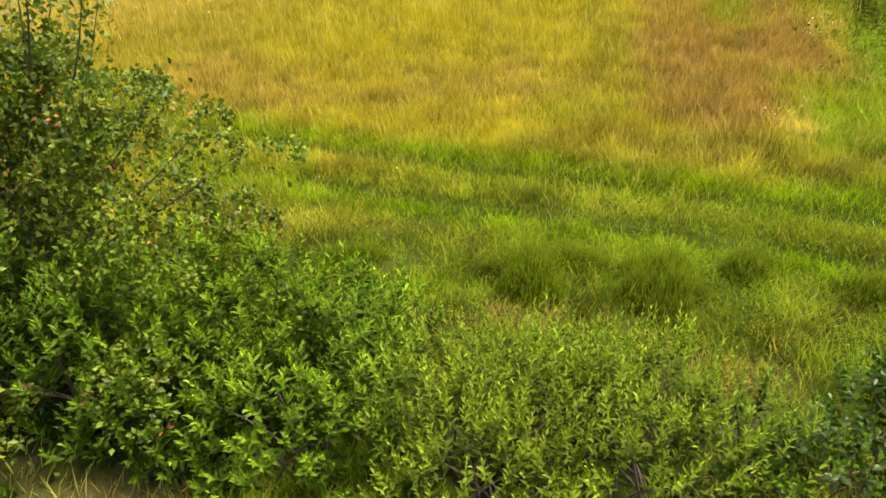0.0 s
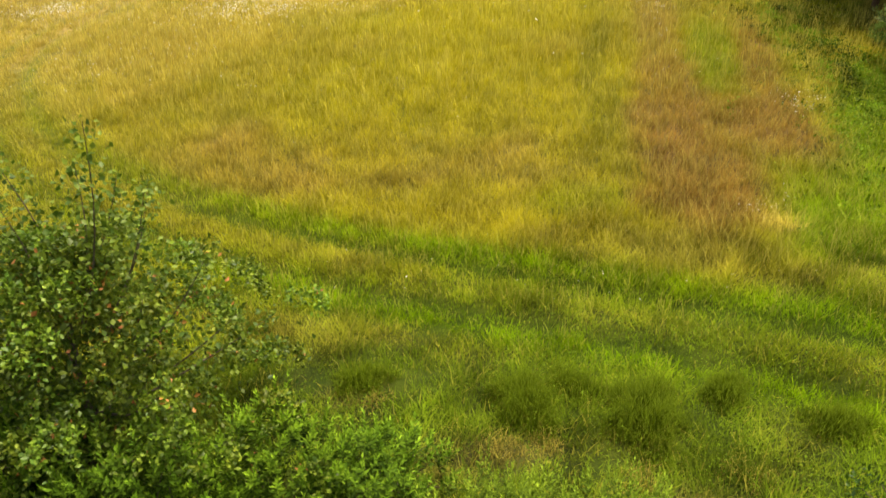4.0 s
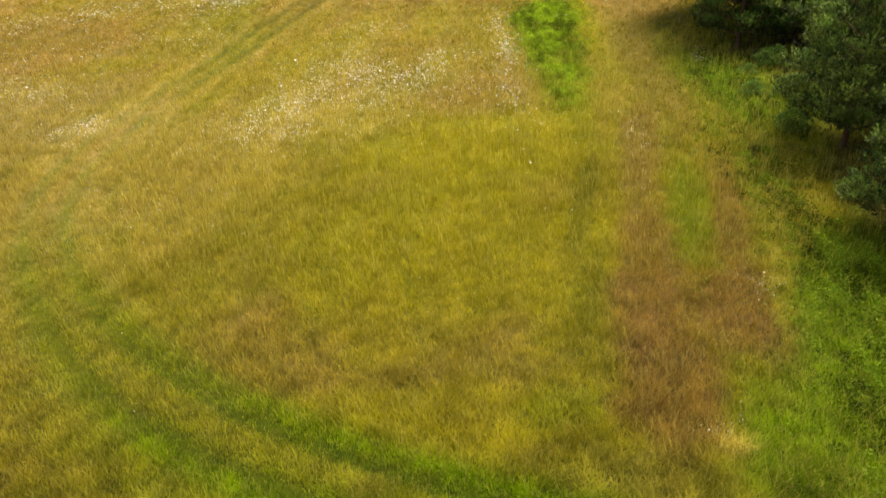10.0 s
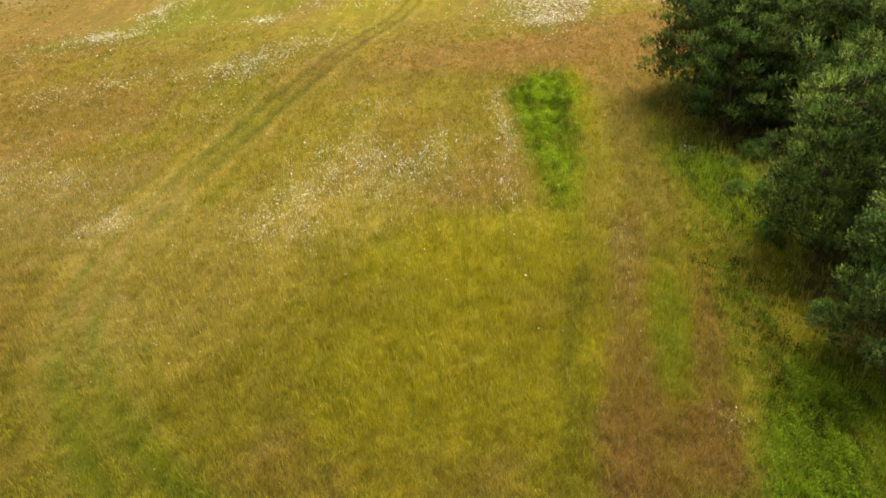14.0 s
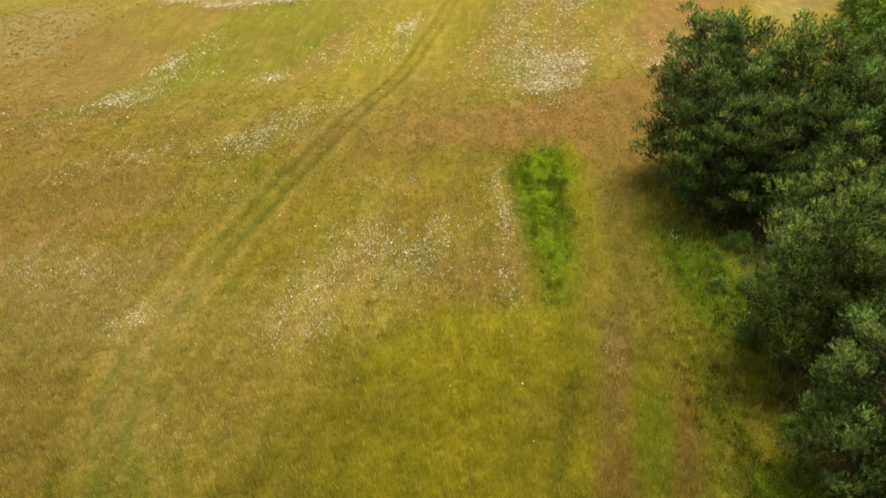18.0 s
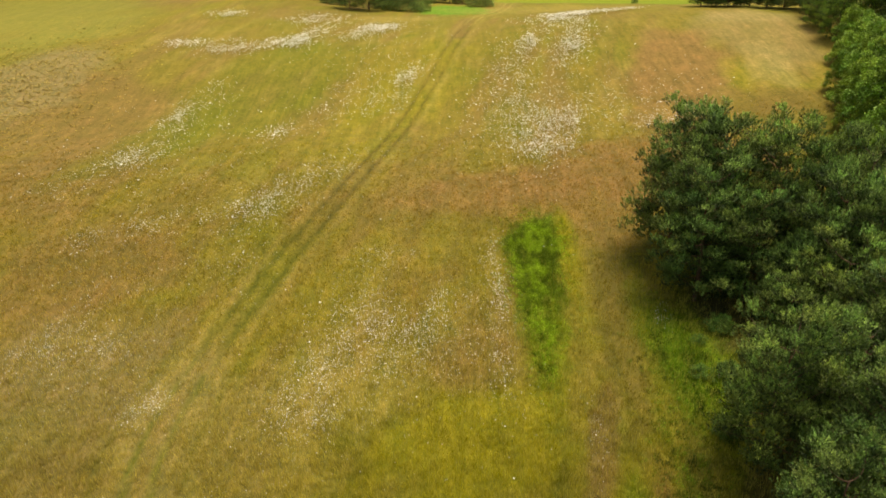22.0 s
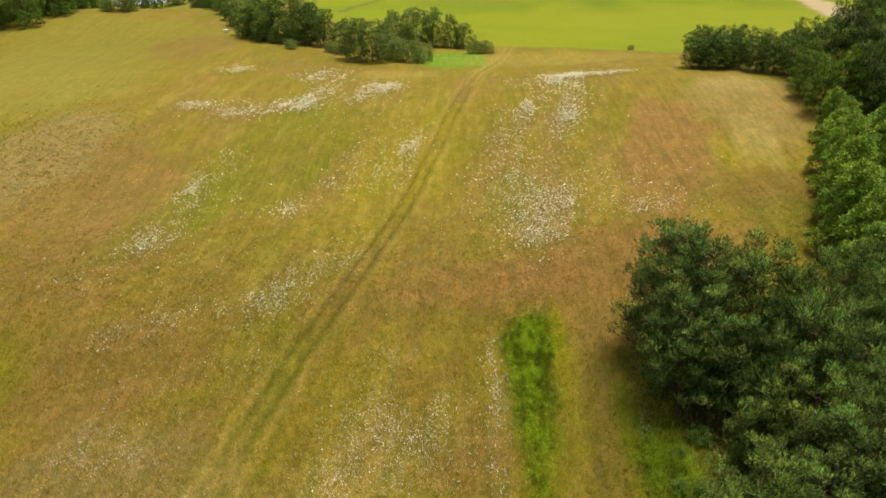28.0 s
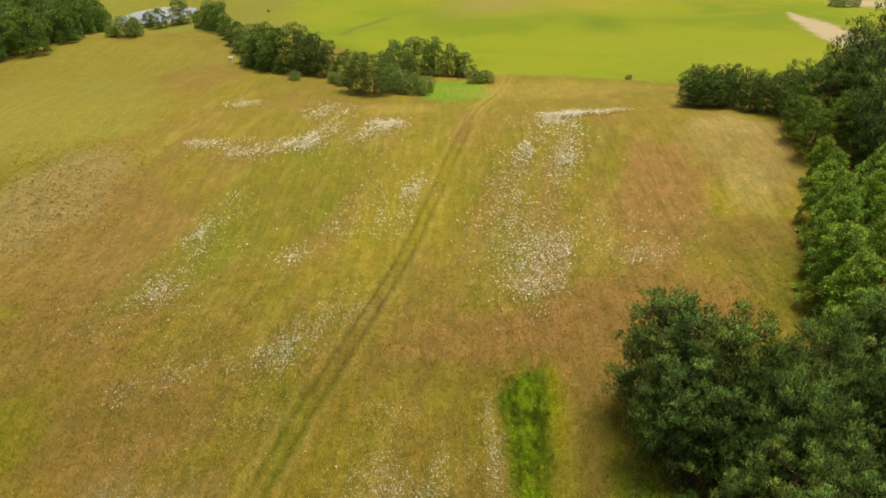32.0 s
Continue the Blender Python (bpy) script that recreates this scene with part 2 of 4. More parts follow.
PATCHES += [
    (-46, 82, 15, 18, 20, BROWN, 0.8), (-28, 50, 9, 8, 0, BROWN, 0.75), (-38, 66, 9, 12, 10, BROWN, 0.8), (-25, 40, 9, 8, 0, BROWN, 0.6), (-20, 24, 5, 9, 0, BROWN, 0.5), (-24, 36, 9, 8, 0, GREY, 0.6), (-11, 29, 5, 8, -20, STRAW, 0.4), (-6, 36, 5, 4, 0, STRAW, 0.35), (-15.5, 31, 2.6, 11, 4, STRAW, 0.45),
    (6.8, 50, 2.5, 4.6, -4, (0.075, 0.125, 0.007), 0.95), (6.3, 43.5, 1.9, 5.0, -4, (0.085, 0.13, 0.007), 0.85), (8.9, 51, 0.8, 4, 0, (0.19, 0.185, 0.012), 0.8), (6.4, 39.5, 1.5, 5.0, -4, (0.15, 0.175, 0.010), 0.85), (5.8, 34, 1.2, 4.0, -4, (0.16, 0.165, 0.010), 0.6), (9.0, 49, 0.9, 6, 0, YELLOW, 0.7), (1, 30.5, 6.5, 4.6, 0, YELLOW, 0.9), (0, 22, 7, 6, 0, YELLOW, 0.8), (0, 14.2, 5, 1.4, -4, YELLOW, 0.7),
]
PATCHES += [
    (19.5, 30, 5.5, 18, 0, GREEN, 0.7), (21, 44, 6, 8, 0, GREEN, 0.6), (14.6, 36, 2.6, 8.5, 10, GREEN, 0.8), (-22, 92, 9, 20, -22, GREEN, 0.36), (-31, 76, 5, 14, -20, GREEN, 0.36), (15.5, 39, 2.5, 4, 0, LUSH, 0.6), (12.4, 17.5, 3.0, 7, -28, (0.105, 0.16, 0.007), 0.85), (10.2, 12.5, 3.6, 4.0, 0, LUSH, 0.85),
    (38.5, 95, 7, 13, 0, (0.235, 0.175, 0.062), 0.6), (40, 101, 7, 4, 0, (0.28, 0.22, 0.08), 0.4), (32, 81.5, 1.4, 6, -4, YELLOW, 0.35), (36.5, 84, 3, 7, -6, (0.28, 0.225, 0.075), 0.45), (33.5, 65.5, 4.5, 5, 0, (0.135, 0.128, 0.018), 0.6), (-54, 92, 8, 17, -15, GREY, 0.85),
]
PATCHES += [
    (-38, 47, 4, 6, 0, (0.16, 0.16, 0.011), 0.6), (-80, 122, 36, 24, 20, (0.19, 0.176, 0.03), 0.85), (-72, 160, 28, 20, 0, (0.185, 0.172, 0.026), 0.7), (-50, 146, 9, 16, 20, BROWN, 0.6), (-22, 126, 10, 6, 0, BROWN, 0.5),
    (-8, 124, 9, 4, 0, STRAW, 0.35), (-75, 270, 70, 90, 0, (0.172, 0.185, 0.028), 0.8), (0.5, 140, 8, 12, 0, REED, 0.95), (20, 140, 20, 12, 0, STRAW, 0.35), (0, 6.6, 14, 2.8, 0, FRESH, 0.85), (4, 9.5, 8, 1.3, -12, FRESH, 0.8),
]
PATCHES += [
    (2.8, 14.4, 1.2, 1.0, 0, GREEN, 0.6), (-4, 11.8, 7, 1.2, -24, GREEN, 0.6), (-12, 19, 1.6, 6, 35, GREEN, 0.2), (-0.2, 6.6, 0.5, 0.7, 0, SOIL, 0.7), (2.7, 5.7, 0.7, 0.5, 0, SOIL, 0.6), (0.7, 6.8, 0.7, 0.35, 0, SOIL, 0.6),
    (-3.4, 4.1, 1.5, 0.7, 0, (0.26, 0.185, 0.10), 0.95), (-1.3, 8.0, 0.5, 0.4, 0, SOIL, 0.6), (-13.4, 45.5, 1.2, 4, -12, GREEN, 0.2), (2, 112, 1.6, 12, -8, BROWN, 0.7), (-6, 88, 7, 22, -12, YELLOW, 0.4),
]
# tongues of dead brown grass, the green strips between them, straw-coloured tufts and the lush strip beside
PATCHES += [
    (5.6, 15.2, 1.5, 3.3, -8, (0.15, 0.09, 0.028), 0.9), (6.4, 20.6, 1.4, 5.2, -14, DEAD, 0.75), (6.9, 18.5, 2.6, 2.4, 0, DEAD, 0.5), (8.2, 30, 0.9, 6, -14, DRY, 0.7), (8.5, 18.2, 1.5, 2.2, -10, DEAD, 0.8), (10.0, 24.2, 0.6, 5, -14, DEAD, 0.7), (8.7, 24.6, 0.8, 4.4, -14, (0.125, 0.15, 0.009), 0.9), (10.35, 20.5, 0.45, 5, -15, (0.21, 0.195, 0.022), 0.8),
    (5.1, 25.5, 0.45, 4.6, -15, (0.08, 0.085, 0.008), 0.6), (4.3, 19.5, 0.6, 3, -5, (0.11, 0.11, 0.01), 0.55), (11.1, 17.5, 1.3, 5, -20, (0.11, 0.17, 0.007), 0.8), (8.2, 12.8, 1.5, 2.0, -30, (0.11, 0.175, 0.007), 0.8), (6.5, 12.9, 0.45, 0.35, 0, (0.34, 0.28, 0.08), 0.8), (4.2, 11.8, 0.9, 0.3, -10, (0.3, 0.25, 0.06), 0.55), (7.7, 14.6, 0.5, 0.6, 0, (0.13, 0.17, 0.008), 0.7), (7.6, 8.2, 3.4, 2.6, -25, (0.06, 0.1, 0.004), 0.85),
]
# dark ground under the pines and the thicket, painted for the deep shade there; pale dry grass inside the track's bend
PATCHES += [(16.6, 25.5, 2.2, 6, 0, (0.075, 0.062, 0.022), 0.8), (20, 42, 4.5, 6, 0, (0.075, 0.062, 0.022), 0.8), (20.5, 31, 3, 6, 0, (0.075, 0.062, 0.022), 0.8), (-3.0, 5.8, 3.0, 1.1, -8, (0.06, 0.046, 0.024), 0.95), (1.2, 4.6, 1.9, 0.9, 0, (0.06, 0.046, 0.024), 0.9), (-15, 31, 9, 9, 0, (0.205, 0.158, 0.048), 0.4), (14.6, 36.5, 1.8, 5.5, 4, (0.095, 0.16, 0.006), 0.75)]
# field of young green crop past the hill, and its near border
CROP_X, CROP_Y = [-160, -74, -29, 0, 11, 25, 43, 70, 95, 120, 300], [330, 252, 190, 166, 159, 156, 145, 142, 160, 178, 330]


def sward(x, y):
    """Colour of what grows at many points of the plan."""
    wide, mid, small = rough(x, y, 14, 1), rough(x, y, 3.2, 2), rough(x, y, 0.8, 5, 2)
    along = rough(x * 0.97 - y * 0.25, (y * 0.97 + x * 0.25) * 0.22, 2.2, 7)
    c = np.array(OLIVE_G)[None] * np.ones((len(x), 1))

    def lay(colour, w):
        nonlocal c
        w = np.clip(w, 0, 1)[:, None]
        c = c * (1 - w) + np.array(colour)[None] * w

    lay(YELLOW, step(0.45, 0.75, wide) * 0.7)
    lay(BROWN, step(0.45, 0.75, along) * (0.3 + 0.3 * step(28, 50, y)))
    lay(BROWN, 0.34 * step(26, 52, y))
    lay(STRAW, step(0.55, 0.8, rough(x * 1.3 - y * 0.3, y * 0.3, 2.0, 9)) * 0.3)
    lay(GREEN, step(0.55, 0.75, rough(x * 0.8, y * 0.5, 6, 14)) * 0.3)
    # tufts of greener and of paler growth, a metre or so wide
    front = 1 - step(10.5, 15, y)
    lay((0.095, 0.125, 0.008), step(0.5, 0.72, rough(x, y, 1.5, 91)) * 0.18 * (1 - step(26, 60, y)))
    lay((0.28, 0.235, 0.06), step(0.5, 0.74, rough(x, y, 1.1, 93)) * 0.14 * (1 - step(26, 60, y)))
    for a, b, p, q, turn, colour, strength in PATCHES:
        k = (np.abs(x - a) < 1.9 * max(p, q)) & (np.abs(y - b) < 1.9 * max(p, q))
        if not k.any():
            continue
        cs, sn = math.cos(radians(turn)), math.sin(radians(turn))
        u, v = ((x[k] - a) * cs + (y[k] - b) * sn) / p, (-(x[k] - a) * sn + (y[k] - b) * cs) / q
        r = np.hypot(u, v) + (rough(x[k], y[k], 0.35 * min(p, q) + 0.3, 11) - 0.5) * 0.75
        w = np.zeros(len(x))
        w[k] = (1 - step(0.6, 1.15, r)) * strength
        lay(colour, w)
    d, s = track_place(x, y)
    wheel = np.exp(-((d - 0.7) / 0.2) ** 2)
    lay((0.075, 0.056, 0.012), wheel * (0.5 + 0.45 * step(72, 95, s)) * step(42, 52, s) * (1 - step(100, 118, s)) * (0.5 + 0.9 * mid))
    lay((0.112, 0.122, 0.008), (1 - step(1.0, 1.6, d)) * 0.45 * step(98, 112, s) * (1 - step(118, 123, s)))
    lay((0.07, 0.075, 0.008), wheel * 0.7 * step(98, 110, s) * (1 - step(117, 123, s)))
    lay((0.215, 0.172, 0.055), (1 - step(1.2, 2.8, d)) * 0.38 * step(118, 124, s) * (1 - step(134, 142, s)) * (0.4 + mid))
    lay((0.105, 0.12, 0.006), wheel * (0.55 + 0.25 * step(126, 142, s)) * step(118, 124, s) * (0.5 + 1.0 * mid))
    lay((0.11, 0.12, 0.006), np.exp(-((d - 2.4) / 0.2) ** 2) * 0.35 * step(110, 124, s) * (1 - step(146, 152, s)) * (0.4 + mid))
    lay(BROWN, np.exp(-(d / 0.35) ** 2) * 0.4 * step(112, 128, s) * (1 - step(138, 148, s)))
    lay(STRAW, (np.exp(-((d - 1.5) / 0.3) ** 2) * 0.3 + wheel * 0.8 * (1 - step(40, 50, s))) * (1 - step(100, 120, s)))
    lay(STRAW, (np.exp(-((d - 1.5) / 0.35) ** 2) * 0.45 + np.exp(-(d / 0.3) ** 2) * 0.3) * step(104, 116, s) * (1 - step(140, 150, s)))
    lay((0.118, 0.152, 0.006), (1 - step(0.8, 2.6, d)) * 0.5 * step(130, 142, s) * (0.4 + mid))
    crop = y - np.interp(x, CROP_X, CROP_Y)
    lay((0.16, 0.17, 0.03), np.exp(-(crop / 1.2) ** 2) * 0.8)
    green = step(0, 1.5, crop + (mid - 0.5) * 2) * step(-56, -32, x + (y - 225) * 0.2 + (wide - 0.5) * 22)
    lay(LIME, green)
    lay((0.13, 0.18, 0.012), green * step(0.45, 0.7, rough(x, y, 34, 21)) * 0.8)
    lay((0.26, 0.235, 0.03), green * step(0.6, 0.8, rough(x * 0.5, y, 22, 23)) * 0.4)
    lay((0.235, 0.215, 0.03), green * step(0.45, 0.8, rough(x * 0.8, y, 40, 25)) * 0.5)
    lay((0.15, 0.215, 0.012), green * step(0.45, 0.75, rough(x * 0.8, y, 15, 27)) * 0.45)
    lay((0.24, 0.19, 0.055), green * np.exp(-((x - 12 - (y - 260) * 0.3) / 16) ** 2 - ((y - 270) / 22) ** 2) * 0.8)
    lay((0.13, 0.13, 0.03), green * np.exp(-((x + 29.5 - (y - 210) * 0.13 - (y - 210) ** 2 * 0.006) / 1.3) ** 2) * step(206, 210, y) * step(246, 240, y) * step(0.3, 0.6, mid))
    lay((0.09, 0.15, 0.012), green * np.exp(-((x - 46) / 9) ** 2 - ((y - 232) / 16) ** 2) * 0.7)
    strip = np.abs(x - 105.8 - (y - 205) * 0.1) / (0.2 + 6.4 * np.clip((251 - y) / 46, 0, 1) ** 0.65) + 2 * step(248, 252, y) + (mid - 0.5) * 0.25
    strip = np.minimum(strip, np.hypot((x - 150) / 14, (y - 268) / 9))
    lay((0.2, 0.2, 0.03), 1 - step(1.0, 1.4, strip))
    lay(SAND, 1 - step(0.85, 1.0, strip))
    lay(LUSH, step(0.5, 0.72, rough(x, y, 1.2, 81)) * 0.45 * (1 - step(9, 14, y)))
    lay(STRAW, step(0.55, 0.75, rough(x, y * 1.6, 1.0, 83)) * 0.2 * (1 - step(10, 15, y)))
    lay((0.086, 0.152, 0.009), (1 - step(8.5, 13, y)) * 0.8 * rough(x, y, 1.6, 95))
    # along the front the wheels have left dark lines between fresh green strips and a dry ridge
    worn = step(138, 152, s)
    lay((0.16, 0.15, 0.018), np.exp(-(d / 0.32) ** 2) * 0.35 * worn)
    lay((0.095, 0.17, 0.003), np.exp(-((d - 1.2) / 0.3) ** 2) * 0.85 * worn * (0.5 + 0.8 * mid))
    lay((0.05, 0.09, 0.003), np.exp(-((d - 0.72) / 0.2) ** 2) * 0.9 * worn * (0.5 + 0.8 * mid))
    # meadow up the slope painted lighter, for haze and pale seed heads over it
    c = c * (1 + 0.15 * step(20, 42, y) * (1 - step(105, 135, y)))[:, None]
    # shade in the gaps between tufts beside the track, painted as darker colour
    gap_shade = 1 - (0.08 + 0.5 * step(0.45, 0.7, rough(x, y, 0.6, 97, 2))) * front * (1 - 0.6 * worn * (1 - step(1.5, 2.5, d)))
    return np.clip(c * (gap_shade * (1 + 0.3 * (small - 0.5) * (1 - step(55, 120, y))))[:, None], 0, 1)


FRONT = np.array([p for p in TRACK if p[1] < 22 and p[0] > -13])


def sward_height(x, y):
    """How high the grass stands, as a share of the tallest."""
    d, s = track_place(x, y)
    low = 1 - 0.5 * np.exp(-((d - 0.7) / 0.3) ** 2)
    near = 1 - step(9, 16, y)
    lumps = (0.3 + 0.45 * rough(x, y, 2.6, 31) + 0.65 * rough(x, y, 0.7, 33, 2)) * (1 - near) + (0.25 + 1.1 * rough(x, y, 0.75, 35, 2)) * near
    # the uncut meadow stands taller inside the bend of the track
    uncut = step(0.9, 1.6, y - np.interp(x, FRONT[:, 0], FRONT[:, 1])) * step(-13, -10, x) * (1 - step(26, 40, y)) * (1 - step(9, 11, x))
    return low * (lumps + 0.14 * uncut) * (1 - 0.15 * (1 - step(0.9, 2.0, d)))


# ---- mesh helpers ----
def mesh_of(name, verts, faces, material_, colours=None, smooth=False):
    """A mesh from arrays; faces is an array of triangles or of quads."""
    me = bpy.data.meshes.new(name)
    verts, faces = np.asarray(verts, np.float32), np.asarray(faces, np.int32)
    n, k = faces.shape
    me.vertices.add(len(verts))
    me.vertices.foreach_set("co", verts.ravel())
    me.loops.add(n * k)
    me.loops.foreach_set("vertex_index", faces.ravel())
    me.polygons.add(n)
    me.polygons.foreach_set("loop_start", np.arange(0, n * k, k, dtype=np.int32))
    me.polygons.foreach_set("loop_total", np.full(n, k, np.int32))
    if smooth:
        me.polygons.foreach_set("use_smooth", np.ones(n, bool))
    me.update(calc_edges=True)
    if colours is not None:
        a = me.attributes.new("sward", "FLOAT_COLOR", "POINT")
        a.data.foreach_set("color", np.hstack([colours, np.ones((len(colours), 1)) if colours.shape[1] == 3 else np.empty((len(colours), 0))]).astype(np.float32).ravel())
    me.materials.append(material_)
    return me


def part(name, me, parent, label=""):
    ob = new(name, me)
    ob.parent = parent
    return tagged(ob, label)


def unit(v):
    return v / np.maximum(np.linalg.norm(v, axis=-1, keepdims=True), 1e-9)


def leaf_arrays(base, way, flat, length, width, droop=0.15):
    """Leaves as four-cornered blades, pointed at both ends: base, way to the tip, the leaf's own normal, sizes."""
    way, n = unit(way), len(base)
    side = unit(np.cross(way, flat))
    up = np.cross(side, way)
    length, width = np.broadcast_to(length, n)[:, None], np.broadcast_to(width, n)[:, None]
    mid = base + way * length * 0.45 + up * width * 0.12
    v = np.stack([base, mid - side * width / 2, base + way * length - up * length * droop, mid + side * width / 2], 1).reshape(-1, 3)
    k = np.arange(n)[:, None] * 4
    f = np.hstack([k, k + 1, k + 2, k, k + 2, k + 3]).reshape(-1, 3)
    return v, f


def joined(arrays):
    vs, fs, at = [], [], 0
    for v, f in arrays:
        vs.append(v)
        fs.append(f + at)
        at += len(v)
    return np.vstack(vs), np.vstack(fs)


def tube_arrays(points, radii, sides=6):
    p, r = np.asarray(points, float), np.asarray(radii, float)
    d = unit(np.gradient(p, axis=0))
    a = unit(np.cross(d, np.where(np.abs(d[:, 2:3]) > 0.9, [[1.0, 0, 0]], [[0, 0, 1.0]])))
    b = np.cross(d, a)
    t = np.arange(sides) * 2 * np.pi / sides
    ring = p[:, None] + r[:, None, None] * (a[:, None] * np.cos(t)[None, :, None] + b[:, None] * np.sin(t)[None, :, None])
    v = ring.reshape(-1, 3)
    i, j = np.meshgrid(np.arange(len(p) - 1), np.arange(sides), indexing="ij")
    i, j = i.ravel(), j.ravel()
    q0, q1 = i * sides + j, i * sides + (j + 1) % sides
    f = np.stack([q0, q1, q1 + sides, q0, q1 + sides, q0 + sides], 1).reshape(-1, 3)
    return v, f


# ---- ground ----
def spread(*runs):
    out = [runs[0][0]]
    for a, b, s in runs:
        n = max(1, round((b - a) / s))
        out += list(a + (b - a) * (np.arange(n) + 1) / n)
    return np.array(out)


def build_ground():
    xs = spread((-2400, -900, 300), (-900, -300, 60), (-300, -130, 10), (-130, -60, 2.0), (-60, -22, 0.8), (-22, 22, 0.36), (22, 60, 0.8), (60, 130, 2.0), (130, 300, 10), (300, 900, 60), (900, 2400, 300))
    ys = spread((-900, -200, 100), (-200, -20, 15), (-20, 0, 2), (0, 34, 0.36), (34, 80, 0.6), (80, 130, 1.0), (130, 200, 1.6), (200, 320, 3), (320, 900, 30), (900, 2700, 200))
    X, Y = np.meshgrid(xs, ys)
    x, y = X.ravel(), Y.ravel()
    z = height(x, y)
    d, s = track_place(x, y)
    z = z - (0.09 + 0.07 * step(140, 152, s)) * np.exp(-((d - 0.7) / 0.3) ** 2) + (rough(x, y, 0.9, 41, 2) - 0.5) * 0.10 * (np.abs(x) < 60) * (y < 125)
    mottle = 1 - 0.45 * step(60, 130, y) - 0.38 * step(-2, 4, y - np.interp(x, CROP_X, CROP_Y))
    # ground is darker under standing grass than on the mown slope: dead stems, soil, and shade painted in
    thatch_shade = 0.38 + 0.34 * step(10, 28, y) + 0.18 * step(40, 95, y) + 0.12 * step(95, 125, y)
    nx, ny = len(xs), len(ys)
    i, j = np.meshgrid(np.arange(ny - 1), np.arange(nx - 1), indexing="ij")
    a = (i * nx + j).ravel()
    f = np.stack([a, a + 1, a + nx + 1, a + nx], 1)
    ob = new("ground", mesh_of("ground", np.stack([x, y, z], 1), f, GROUND, np.hstack([sward(x, y) * thatch_shade[:, None], mottle[:, None]]), True))
    tagged(ob, "rolling hay meadow with wheel track, brown and green patches", "meadow", kind="structure")


build_ground()


# ---- grass and flowers ----
def scatter(y0, y1, per_m2, slope=0.72, margin=3.0, fade=(0.01, 8)):
    area = slope * (y1 ** 2 - y0 ** 2) + 2 * margin * (y1 - y0)
    n = int(area * per_m2 * 1.02)
    y = np.sqrt(np.random.rand(n) * ((y1 + margin / slope) ** 2 - (y0 + margin / slope) ** 2) + (y0 + margin / slope) ** 2) - margin / slope
    x = (np.random.rand(n) * 2 - 1) * (slope * y + margin)
    keep = np.random.rand(n) < step(y0 - 0.01, y0 + fade[0], y) * (1 - step(y1 - fade[1], y1, y))
    return x[keep], y[keep]


def grass(name, x, y, blades, tall, width, label, bend=0.5, tint=None, deep=0.4, vary=0.2, heads=False):
    n = len(x)
    share = sward_height(x, y)
    rut = np.exp(-((track_place(x, y)[0] - 0.7) / 0.26) ** 2)
    bush = np.minimum(np.minimum(np.hypot((x + 3.0) / 2.9, (y - 5.7) / 1.1), np.hypot((x - 1.2) / 1.7, (y - 4.6) / 0.8)), np.hypot((x + 3.6) / 1.9, (y - 3.9) / 1.0))
    keep = (np.random.rand(n) < 0.08 + step(0.8, 1.15, bush)) & (np.random.rand(n) < (0.35 + share) * (1 - rut * (0.85 - 0.4 * (1 - step(24, 34, y)))))
    x, y, share = x[keep], y[keep], share[keep]
    n = len(x)
    colour = sward(x, y)
    z = height(x, y)
    X, Y = np.repeat(x, blades) + np.random.normal(0, 0.09, n * blades), np.repeat(y, blades) + np.random.normal(0, 0.09, n * blades)
    Z, S = np.repeat(z, blades) - 0.06, np.repeat(share, blades)
    m = n * blades
    turn = np.random.normal(1.2, 1.5, m)
    h = tall * S * (0.55 + 0.75 * np.random.rand(m))
    lean = bend * h * (0.3 + np.random.rand(m))
    ax, ay = np.cos(turn), np.sin(turn)
    w = width * (0.6 + 0.8 * np.random.rand(m))
    base = np.stack([X, Y, Z], 1)
    side = np.stack([-ay, ax, 0 * ax], 1) * w[:, None] * 0.5
    mid = base + np.stack([ax * lean * 0.3, ay * lean * 0.3, h * (0.62 if heads else 0.5)], 1)
    tip = base + np.stack([ax * lean, ay * lean, h], 1)
    wide = 1.5 if heads else 1.2
    v = np.stack([base, mid + side * wide, tip, mid - side * wide], 1).reshape(-1, 3)
    k = np.arange(m)[:, None] * 4
    f = np.hstack([k, k + 1, k + 3, k + 1, k + 2, k + 3]).reshape(-1, 3)
    colour = colour * (1 + (0.7 * step(0.3, 0.7, rough(x, y, 0.4, 71)) - 0.35) * (1 - 0.75 * step(8, 34, y)))[:, None]
    C = np.repeat(colour, blades, 0) * np.exp(np.random.normal(0, vary, (m, 1)))
    pale, lush = np.random.rand(m, 1) < 0.08, np.random.rand(m, 1) < 0.06
    C = np.where(pale, C * 0.55 + np.array([[0.35, 0.302, 0.068]]) * 0.45, np.where(lush, C * 0.6 + np.array([[0.06, 0.085, 0.008]]) * 0.4, C))
    if tint:
        C = C * 0.62 + np.array([tint]) * 0.38
    # feet of the blades painted dark green, for the shade down in the grass
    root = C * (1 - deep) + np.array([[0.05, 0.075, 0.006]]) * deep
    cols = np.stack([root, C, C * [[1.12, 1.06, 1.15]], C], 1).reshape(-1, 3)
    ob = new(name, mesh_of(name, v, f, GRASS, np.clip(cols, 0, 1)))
    return tagged(ob, label, "grass", kind="stuff")


